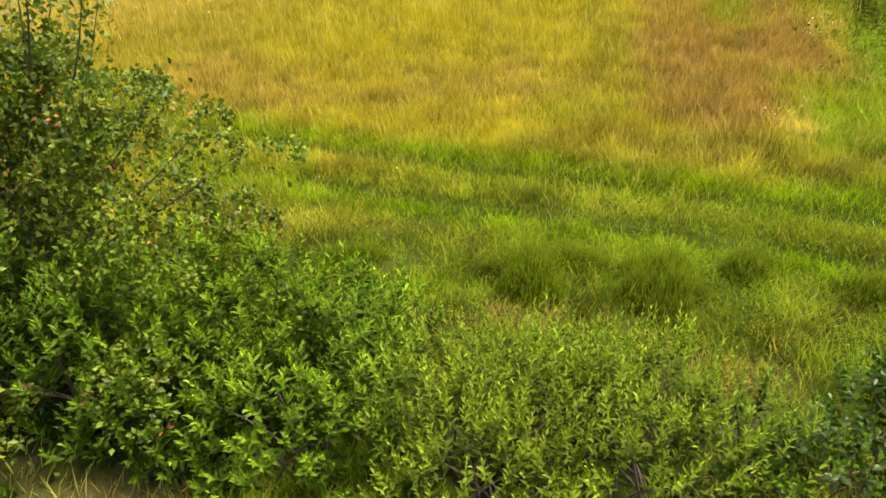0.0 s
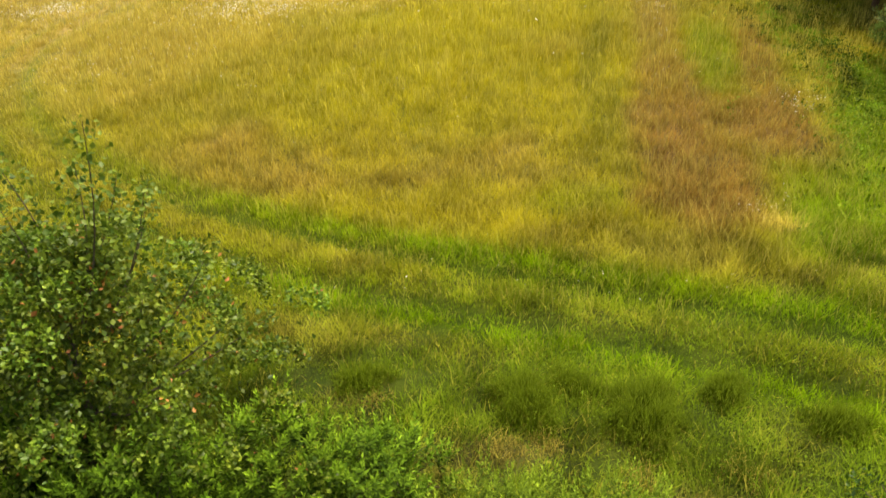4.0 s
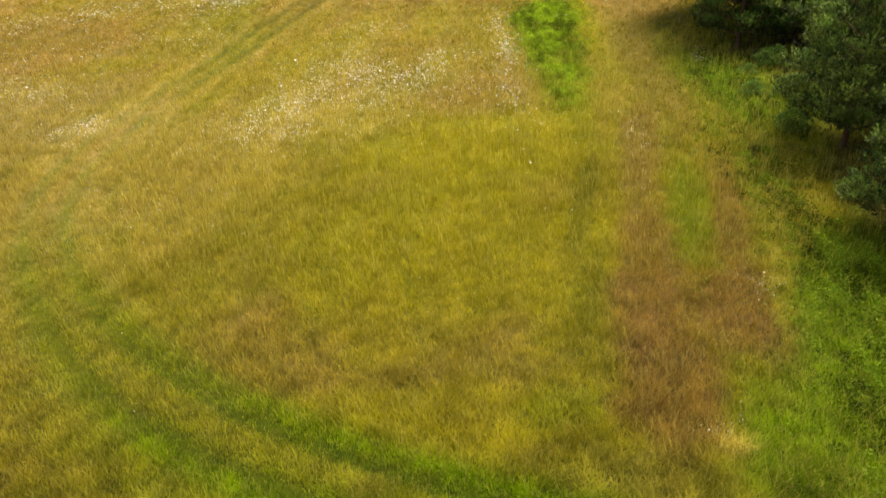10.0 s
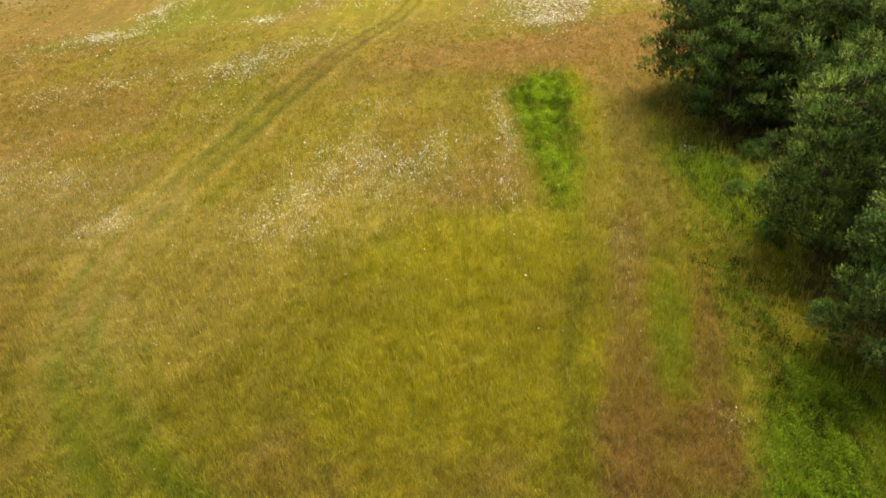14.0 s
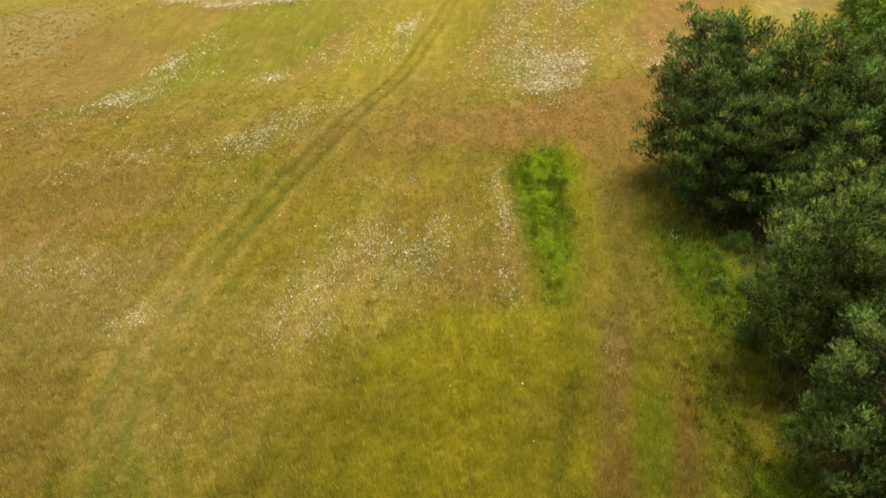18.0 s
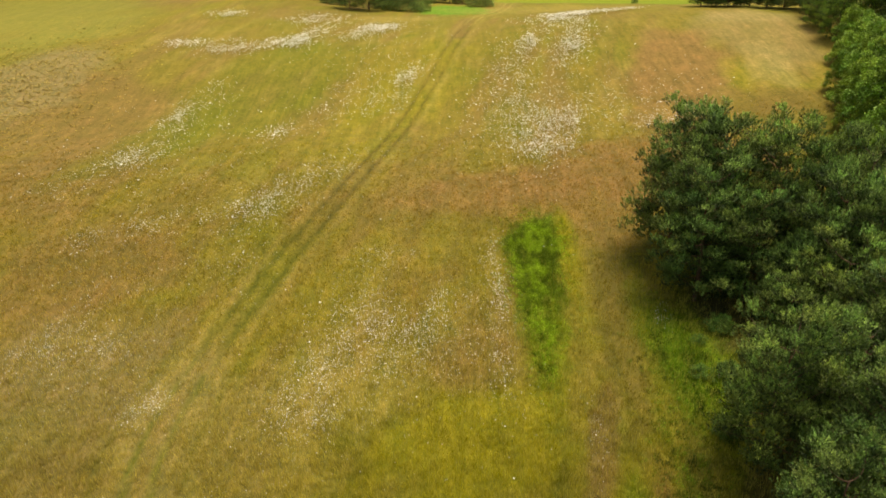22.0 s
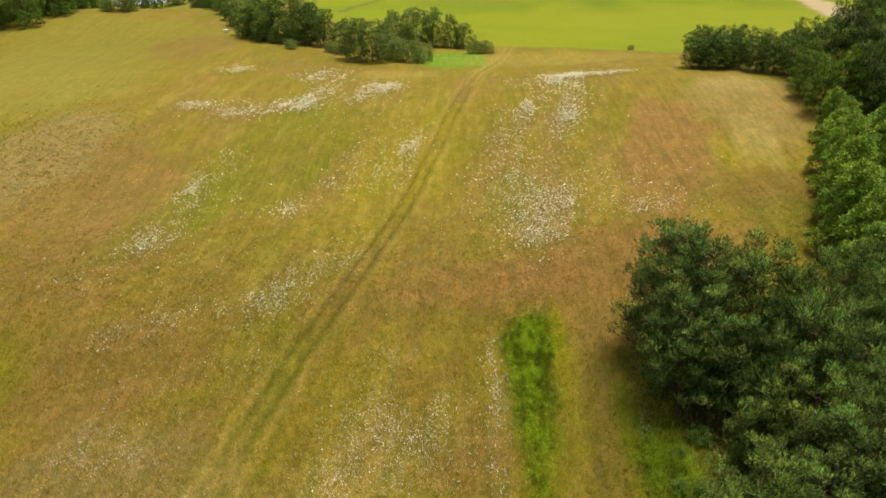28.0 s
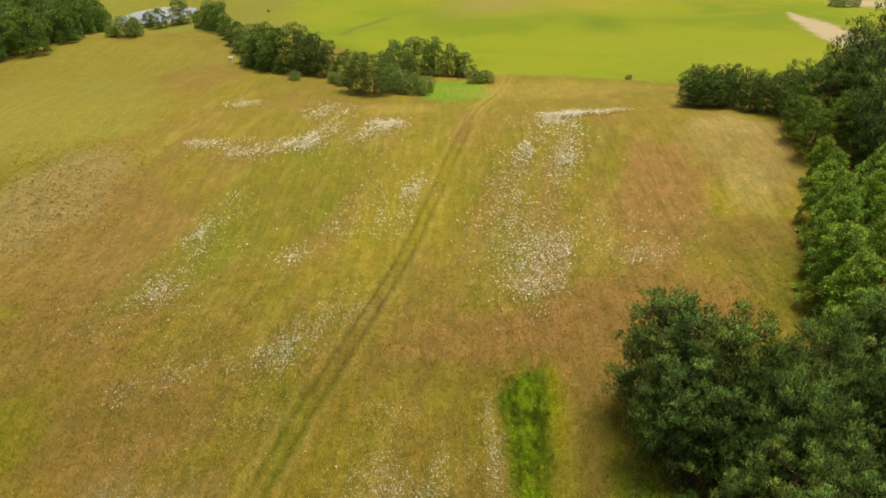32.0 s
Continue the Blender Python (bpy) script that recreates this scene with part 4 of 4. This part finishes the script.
YOUNG = [(46.4, 90.2, 6.2), (46.6, 94.8, 5.6), (47.8, 99.0, 5.8), (49.6, 91.6, 7.2)]
plant(young, YOUNG, "young pines beside the hedge", (6, 6))
drop(young)

birches = [tree("birch_tree", "light green leafy young tree at the wood's edge", "tree", 8, 2.5, BIRCH, BARK, 70, 26, 0.04, 0.01 * k, 0.6, 31 + k, 0.2, 7, 0.65, 0.4) for k in range(3)]
ROW = [(35.4, 56.5, 8.0), (36.0, 60.5, 8.2), (37.6, 64.5, 8.4), (38.6, 68.0, 8.2), (40.4, 71.4, 8.0), (41.4, 75.4, 7.2), (43.4, 79.2, 6.8), (44.6, 84.0, 6.2), (33.6, 51.5, 8.6),
       (40.5, 61.0, 9.0), (43.0, 66.0, 9.0), (46.0, 72.0, 9.0), (48.0, 77.0, 8.6), (41.0, 56.0, 9.0), (45.5, 60.0, 9.5), (38.5, 51.5, 9.0)]
plant(birches, ROW, "leafy trees along the meadow", (8, 8, 8))
POND_TREES = [(-92.6, 241.5, 6), (-87.5, 247, 7.5), (-76.4, 231, 5.0), (-72, 224, 5.5), (-67, 213, 7.4), (-64, 206, 6.8), (-60.5, 199, 6.2), (-57.5, 193.5, 5.2), (-54.5, 187.5, 4.8), (-51, 181, 5.4), (-48.6, 174, 5.6), (-97.5, 245, 4.4), (-69.5, 217, 6.0)]
plant(birches[:1], [(-78.6, 188, 4.0)], "bushes in the hollow", (8,))
drop(birches)

broads = [tree("leafy_tree", "dark green broad-crowned tree", "tree", 8, 3.3, OLIVE if k == 1 else BROAD, BARK, 44, 30, 0.03, 0.0, 0.05, 51 + k, 0.26, 7, 0.75, 0.4) for k in range(3)]
HOLLOW = [(-43.2, 163, 6.4), (-40.6, 157.5, 7.0), (-38, 154.5, 8.6), (-35, 150.5, 8.6), (-31.6, 152.0, 9.2), (-20.5, 147, 5.4), (-28.0, 152, 7.8)]
WILLOWS = [(-11.5, 158, 6.6), (-7.5, 159, 7.2), (-3.4, 158.5, 7.2), (0.4, 157.6, 6.2), (3.0, 156.6, 4.8), (-12.5, 151, 5.6), (-8.5, 152, 5.8)]
plant(broads, HOLLOW, "trees in the hollow", (8, 8, 8))
plant(broads, POND_TREES, "trees by the pond", (8, 8, 8))
plant(broads[1:2], WILLOWS, "willows in the hollow", (8,))
LEFT_WOOD = []
for j in range(11):
    y = 161 + 6.4 * j
    edge = float(np.interp(y, [161, 166, 172, 180, 190, 200, 212, 228], [-100.5, -94.5, -92, -91, -92, -95, -100, -106]))
    LEFT_WOOD += [(edge - 5.6 * i + 1.4 * math.sin(i * 2.3 + j), y + 1.6 * math.cos(i * 1.9 + j * 3), 8.6 + 0.5 * min(i, 4) + 1.3 * math.sin(i + j * 2.2)) for i in range(6 if j < 6 else 4)]
plant(broads, LEFT_WOOD, "wood behind the hill", (8, 8, 8))
drop(broads)

bushes = [tree("willow_bush", "rounded olive-green willow bush", "bush", 4, 2.6, OLIVE, BARK, 36, 26, 0.06, 0.0, 0.0, 71 + k, 0.2) for k in range(2)]
BUSHES = [(-9.6, 137.6, 3.6), (-6.4, 137.0, 3.2), (-11.4, 141.5, 4.0), (-4.6, 139.5, 2.8), (131, 262, 3.0), (134, 261, 2.4), (138, 262, 2.6), (5.2, 149.5, 2.4), (7.4, 150.0, 2.2), (-79.2, 184, 4.4), (-77.2, 185.5, 3.4), (-81.8, 182.5, 2.2), (36.6, 150.5, 0.9), (-20, 140.5, 2.4), (-22.5, 142, 2.0), (-79, 264, 2.6), (-30, 142.5, 1.6), (-60.8, 256, 0.8)]
plant(bushes, BUSHES, "bushes in the hollow", (4, 4))
drop(bushes)
bushes = [tree("low_bush", "low dark green bush on rough grass under the pines", "bush", 2, 1.5, BROAD, BARK, 26, 26, 0.04, 0.0, 0.0, 81 + k, 0.14) for k in range(2)]
SMALL = [(14.8, 35.3, 0.7), (16.4, 34.6, 1.0), (14.8, 30.6, 0.9), (15.6, 38.4, 0.6), (17.4, 39.6, 1.0), (17.2, 33.4, 1.4), (14.6, 24.6, 0.8)]
plant(bushes, SMALL, "small bushes under the wood's edge", (2, 2))
drop(bushes)


# ---- thicket beside the start ----
def sprigs(g, hubs, axes, lengths, per, leaf_len, leaf_wide, open_, young):
    """Leafy sprigs: leaves stand in a spiral along each one, wide at its foot and closed at its tip, paler towards the
    tip and painted dark at the foot for the shade between sprigs.
    """
    n = len(hubs)
    u = np.tile((np.arange(per) + 0.5) / per, n)
    A, L = np.repeat(axes, per, 0), np.repeat(lengths, per)
    a1 = unit(np.cross(axes, g.normal(0, 1, (n, 3))))
    a2 = np.cross(axes, a1)
    turn = np.tile(np.arange(per) * 2.4, n) + np.repeat(g.uniform(0, 6.3, n), per) + g.normal(0, 0.25, n * per)
    d = np.repeat(a1, per, 0) * np.cos(turn)[:, None] + np.repeat(a2, per, 0) * np.sin(turn)[:, None]
    way = unit(A * (0.35 + 0.9 * u[:, None] ** 1.5) + d * open_ * (1.15 - 0.8 * u[:, None]) + g.normal(0, 0.12, (n * per, 3)))
    size = leaf_len * (1.15 - 0.55 * u) * g.uniform(0.75, 1.2, n * per)
    v, f = leaf_arrays(np.repeat(hubs, per, 0) + A * (u * L)[:, None], way, unit(A - way * 0.4 + g.normal(0, 0.2, (n * per, 3))), size, size * leaf_wide, 0.12)
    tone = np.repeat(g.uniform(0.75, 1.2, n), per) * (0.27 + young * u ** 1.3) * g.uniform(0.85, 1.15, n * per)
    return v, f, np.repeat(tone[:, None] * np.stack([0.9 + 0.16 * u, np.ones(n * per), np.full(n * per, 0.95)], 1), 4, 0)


def mound(name, label, x, y, p, q, tall, leaf, leaf_len, leaf_wide, many, long, upright, category, seed, open_=1.0, young=1.3, per=17):
    """A shrub: stems from one root, and a rounded, uneven mound of sprigs that point up and outwards."""
    g = np.random.default_rng(seed)
    root = tagged(new(name), label, category)
    root.location = (x, y, ground_at(x, y))
    h = g.uniform(0.0, 1.0, many) ** 0.8
    turn = g.uniform(0, 2 * np.pi, many)
    # lumps of growth swell and sink along the outline
    lump = 0.82 + 0.14 * np.sin(turn * 3 + seed) + 0.10 * np.sin(turn * 5 + h * 6 + seed * 2.0) + g.normal(0, 0.06, many)
    depth = np.where(g.uniform(0, 1, many) < 0.82, g.uniform(0.88, 1.08, many), g.uniform(0.4, 0.8, many))
    r = np.sqrt(np.clip(1 - (h * 0.98) ** 2.2, 0, 1)) * lump * depth
    hubs = np.stack([p * r * np.cos(turn), q * r * np.sin(turn), tall * h * (0.75 + 0.35 * depth * lump) - long * 0.4], 1)
    hubs[:, 2] = np.maximum(hubs[:, 2], 0.03)
    axes = unit(np.stack([np.cos(turn) * r, np.sin(turn) * r, upright + h], 1) + g.normal(0, 0.22, (many, 3)))
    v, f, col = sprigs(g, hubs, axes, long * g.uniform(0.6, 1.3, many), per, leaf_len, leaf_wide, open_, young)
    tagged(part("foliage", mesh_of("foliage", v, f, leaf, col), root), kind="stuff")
    s = np.linspace(0, 1, 5)[:, None]
    for k in range(14):
        j = k * (many // 14)
        foot = np.array([0.25 * p * math.cos(k * 2.4), 0.25 * q * math.sin(k * 2.4), -0.05])
        line = foot * (1 - s) + hubs[j] * s + np.sin(s * 3.1) * np.array([[0, 0, 0.1 * tall]])
        part("stem", mesh_of("stem", *tube_arrays(line, np.linspace(0.013, 0.004, 5), 4), BARK), root)
    return root


weeds("weeds", [(11.5, 13, 3.0, 4, 1500), (12.5, 19, 2.4, 5, 1100), (14.5, 36, 2.6, 7, 1300), (12, 27, 1.6, 5, 500)], "low rough green weeds along the wood's edge", HERB, 0.085, 0.8, 0.82, 1.6)
weeds("nettle_patch", [(6.7, 50.3, 2.0, 3.2, 2700), (6.4, 45.6, 1.8, 3.6, 2000), (6.2, 40.6, 1.2, 3.2, 700), (5.9, 36.6, 0.9, 2.2, 200)], "dense bright green patch of taller weeds in dry meadow", NETTLE, 0.08, 1.0, 1.0, 1.1)
weeds("rough_herbs", [(-0.8, 7.5, 1.5, 1.2, 150), (2.8, 8.9, 3.0, 0.8, 80), (3.4, 6.7, 1.6, 1.0, 50), (5.2, 8.2, 2.0, 1.2, 40)], "scattered leafy herbs among long grass", HERB, 0.034, 0.8, 0.7)
weeds("clover_patch", [(2.5, 7.5, 5.5, 1.6, 300), (4, 9.6, 6, 0.9, 160), (5.5, 6.5, 2.4, 1.8, 260), (-1, 11.2, 6, 0.7, 120)], "low fresh green herbs between grass tufts", HERB, 0.028, 0.7, 0.75)
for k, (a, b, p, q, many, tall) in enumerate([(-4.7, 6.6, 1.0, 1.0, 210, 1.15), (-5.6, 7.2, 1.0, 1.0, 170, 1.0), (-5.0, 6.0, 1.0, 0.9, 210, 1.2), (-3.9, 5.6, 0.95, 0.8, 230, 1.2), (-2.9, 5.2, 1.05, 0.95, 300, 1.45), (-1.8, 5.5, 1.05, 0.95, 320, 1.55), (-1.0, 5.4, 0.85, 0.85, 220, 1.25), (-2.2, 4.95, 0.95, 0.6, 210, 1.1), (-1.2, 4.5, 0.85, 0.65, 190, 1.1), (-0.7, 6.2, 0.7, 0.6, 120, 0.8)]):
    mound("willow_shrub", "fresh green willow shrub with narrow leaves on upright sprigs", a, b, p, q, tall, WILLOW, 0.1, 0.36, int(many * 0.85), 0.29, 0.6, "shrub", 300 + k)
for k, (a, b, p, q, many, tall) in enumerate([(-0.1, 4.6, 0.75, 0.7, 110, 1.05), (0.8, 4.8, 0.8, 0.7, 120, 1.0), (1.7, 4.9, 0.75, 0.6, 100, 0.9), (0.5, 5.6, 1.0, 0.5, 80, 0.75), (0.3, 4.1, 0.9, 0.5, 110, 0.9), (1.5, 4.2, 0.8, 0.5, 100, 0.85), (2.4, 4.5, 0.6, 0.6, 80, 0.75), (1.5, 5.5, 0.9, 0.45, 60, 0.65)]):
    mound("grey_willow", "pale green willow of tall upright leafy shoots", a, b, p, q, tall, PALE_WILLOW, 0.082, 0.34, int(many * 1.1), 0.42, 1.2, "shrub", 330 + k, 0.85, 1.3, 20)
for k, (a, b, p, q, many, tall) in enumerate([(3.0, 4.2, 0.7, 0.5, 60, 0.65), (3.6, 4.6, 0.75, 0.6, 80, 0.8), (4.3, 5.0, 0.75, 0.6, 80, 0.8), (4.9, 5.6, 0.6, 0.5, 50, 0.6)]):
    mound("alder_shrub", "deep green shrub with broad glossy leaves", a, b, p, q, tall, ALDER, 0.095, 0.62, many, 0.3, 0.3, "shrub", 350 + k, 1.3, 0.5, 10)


def aspen():
    """Young aspen above the thicket: an airy crown of round leaves, some of them red, and thin leaders above it."""
    root = tree("young_aspen", "young aspen with dark round leaves, some turned red", "tree", 3.1, 2.35, ASPEN, BARK, 155, 24, 0.15, 0.02, 0.7, 91, 0.064, 14, 0.34, 1.9, 50, 9)
    g = np.random.default_rng(8)
    crown = [c for c in root.children if c.name.startswith("crown")][0]
    me = crown.data
    me.materials.append(RED_LEAF)
    pick = np.zeros(len(me.polygons), np.int32)
    for k in g.integers(0, len(pick) // 18, 190):
        pick[k * 18:k * 18 + 10] = 1
    me.polygons.foreach_set("material_index", pick)
    for x, y, z, tx, ty, tz in ((0.2, 0, 2.2, 1.0, -0.7, 4.6), (0.2, -0.1, 2.2, 0.4, 0.15, 3.95), (0.3, 0.1, 2.0, 1.25, -0.4, 3.85), (0.0, 0.2, 2.2, -0.5, 0.3, 4.0), (0.5, 0.1, 1.6, 1.5, 0.1, 2.9), (0.0, 0.1, 2.3, 0.8, 0.1, 3.8), (-0.1, -0.1, 2.2, -0.2, -0.3, 3.8), (0.4, 0.0, 1.2, 1.9, -0.2, 2.5), (0.3, -0.2, 1.4, 1.2, -0.7, 3.0), (0.4, 0.3, 1.0, 2.0, 0.5, 2.0), (-0.3, -0.2, 1.6, -1.2, -0.5, 3.4), (0.2, 0.3, 1.8, 0.8, 0.8, 3.5)):
        s_ = np.linspace(0, 1, 7)[:, None]
        line = np.array([[x, y, z]]) * (1 - s_) + np.array([[tx, ty, tz]]) * s_ + np.sin(s_ * 3.1) * np.array([[0.08, 0.05, 0]])
        twig = part("leader", mesh_of("leader", *tube_arrays(line, np.linspace(0.014, 0.003, 7), 5), BARK), root)
        n = 170
        u = g.uniform(0.2, 1.0, n)
        q = np.stack([np.interp(u, s_[:, 0], line[:, c]) for c in range(3)], 1) + g.normal(0, 1, (n, 3)) * (0.07 + 0.30 * (1 - u[:, None])) * 0.8
        v, f = leaf_arrays(q, g.normal(0, 1, (n, 3)) + [[0, 0, 0.3]], g.normal(0, 0.6, (n, 3)) + [[0, 0, 1]], 0.07 * g.uniform(0.6, 1.2, n), 0.055 * g.uniform(0.7, 1.2, n))
        tagged(part("leader_leaves", mesh_of("leader_leaves", v, f, ASPEN, np.ones((len(v), 3))), twig), kind="stuff")
    root.matrix_world = Matrix.Translation((-4.0, 6.4, ground_at(-4.0, 6.4)))
    return root


aspen()


def blade_clump(g, wide, tall, blades, colour, bend, seed):
    """Arrays of a low dome of long grass blades, highest in the middle, that lean this way and that."""
    r, t = np.sqrt(g.uniform(0, 1, blades)) * wide, g.uniform(0, 2 * np.pi, blades)
    d = np.stack([np.cos(t), np.sin(t)], 1)
    lobe = 0.75 + 0.22 * np.sin(t * 2 + seed) + 0.18 * np.sin(t * 5 + seed * 1.7)
    h = tall * g.uniform(0.5, 1.1, blades) * (1 - 0.75 * (r / wide) ** 2) * (0.55 + 0.55 * lobe)
    out = (0.1 + bend * g.uniform(0, 1, blades)) * h
    base = np.hstack([d * (r * lobe)[:, None] * 1.1, np.full((blades, 1), -0.06)])
    t = t + g.normal(0, 1.6, blades)
    d = np.stack([np.cos(t), np.sin(t)], 1)
    side = np.stack([-d[:, 1], d[:, 0], 0 * r], 1) * 0.0032
    rows = [base - side, base + side]
    for u, rise, thin in ((0.45, 0.62, 0.9), (0.8, 0.95, 0.6)):
        q = base + np.hstack([d * (out * u * u)[:, None], (h * rise)[:, None]])
        rows += [q - side * thin, q + side * thin]
    rows.append(base + np.hstack([d * out[:, None], (h * (1.0 - 0.3 * bend))[:, None]]))
    v = np.stack(rows, 1).reshape(-1, 3)
    k = np.arange(blades)[:, None] * 7
    f = np.hstack([k, k + 1, k + 3, k, k + 3, k + 2, k + 2, k + 3, k + 5, k + 2, k + 5, k + 4, k + 4, k + 5, k + 6]).reshape(-1, 3)
    tone = np.array([colour]) * g.uniform(0.8, 1.2, (blades, 1))
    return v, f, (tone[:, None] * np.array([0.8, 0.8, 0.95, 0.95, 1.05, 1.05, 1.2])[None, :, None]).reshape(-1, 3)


def tussock(name, label, x, y, wide, tall, blades, colour, bend, seed):
    """A clump of long grass: this year's blades over a skirt of dead ones."""
    g = np.random.default_rng(seed)
    root = tagged(new(name), label, "grass tussock", "tussocks by the thicket")
    root.location = (x, y, ground_at(x, y))
    for piece, share, height_, many, tint, lean in (("green_tuft", 1.0, tall, blades, colour, bend), ("dead_skirt", 1.12, tall * 0.42, blades // 5, (0.13, 0.1, 0.026), 1.4)):
        v, f, col = blade_clump(g, wide * share, height_, many, tint, lean, seed)
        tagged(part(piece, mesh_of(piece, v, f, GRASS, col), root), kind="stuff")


for k, (x, y, wide, tall) in enumerate([(1.0, 7.7, 0.6, 0.6), (2.5, 7.4, 0.7, 0.65), (3.7, 7.9, 0.4, 0.45), (-1.2, 8.3, 0.45, 0.4), (4.9, 7.2, 0.45, 0.45), (1.7, 8.1, 0.45, 0.4)]):
    tussock("grass_tussock", "dense green tussock of long meadow grass", x, y, wide, tall, int(4600 * wide), (0.048, 0.07, 0.004), 0.8, 400 + k)
for k, (x, y, wide, tall) in enumerate([(2.8, 5.7, 0.5, 0.4), (0.6, 6.9, 0.36, 0.4), (-0.1, 6.4, 0.3, 0.3), (3.5, 6.4, 0.4, 0.35), (1.2, 7.0, 0.3, 0.35), (2.2, 6.3, 0.35, 0.35), (-1.0, 7.9, 0.3, 0.3)]):
    tussock("dry_tussock", "collapsed tussock of dry straw-coloured grass", x, y, wide, tall * 0.6, 260, (0.18, 0.145, 0.04), 1.3, 440 + k)

# ---- pond and box ----
def build_pond():
    a, b, p, q, level = POND
    t = np.arange(48) * 2 * np.pi / 48
    r = 1.0 + 0.10 * np.sin(t * 3 + 1) + 0.06 * np.sin(t * 5)
    bm = bmesh.new()
    bm.faces.new([bm.verts.new((a + p * r[i] * math.cos(t[i]), b + q * r[i] * math.sin(t[i]), level)) for i in range(48)])
    me = bpy.data.meshes.new("pond")
    bm.to_mesh(me)
    bm.free()
    me.materials.append(WATER)
    tagged(new("pond_water", me), "still pond, painted pale for the bright sky it mirrors", "pond", kind="structure")


build_pond()


def build_box():
    m, _, b = material("white_paint")
    b.inputs["Base Color"].default_value = (0.8, 0.8, 0.78, 1)
    b.inputs["Roughness"].default_value = 0.5
    root = tagged(new("beehive"), "small white box hive on the grass", "beehive")
    root.location = (-49, 166, ground_at(-49, 166))
    for name, size, z in (("hive_body", (0.9, 0.5, 0.5), 0.3), ("lid", (1.0, 0.6, 0.1), 0.6)):
        bm = bmesh.new()
        bmesh.ops.create_cube(bm, size=1.0)
        bmesh.ops.scale(bm, vec=size, verts=bm.verts)
        bmesh.ops.translate(bm, vec=(0, 0, z), verts=bm.verts)
        bmesh.ops.bevel(bm, geom=bm.edges[:], offset=0.015, segments=1, affect="EDGES")
        me = bpy.data.meshes.new(name)
        bm.to_mesh(me)
        bm.free()
        me.materials.append(m)
        part(name, me, root)


build_box()
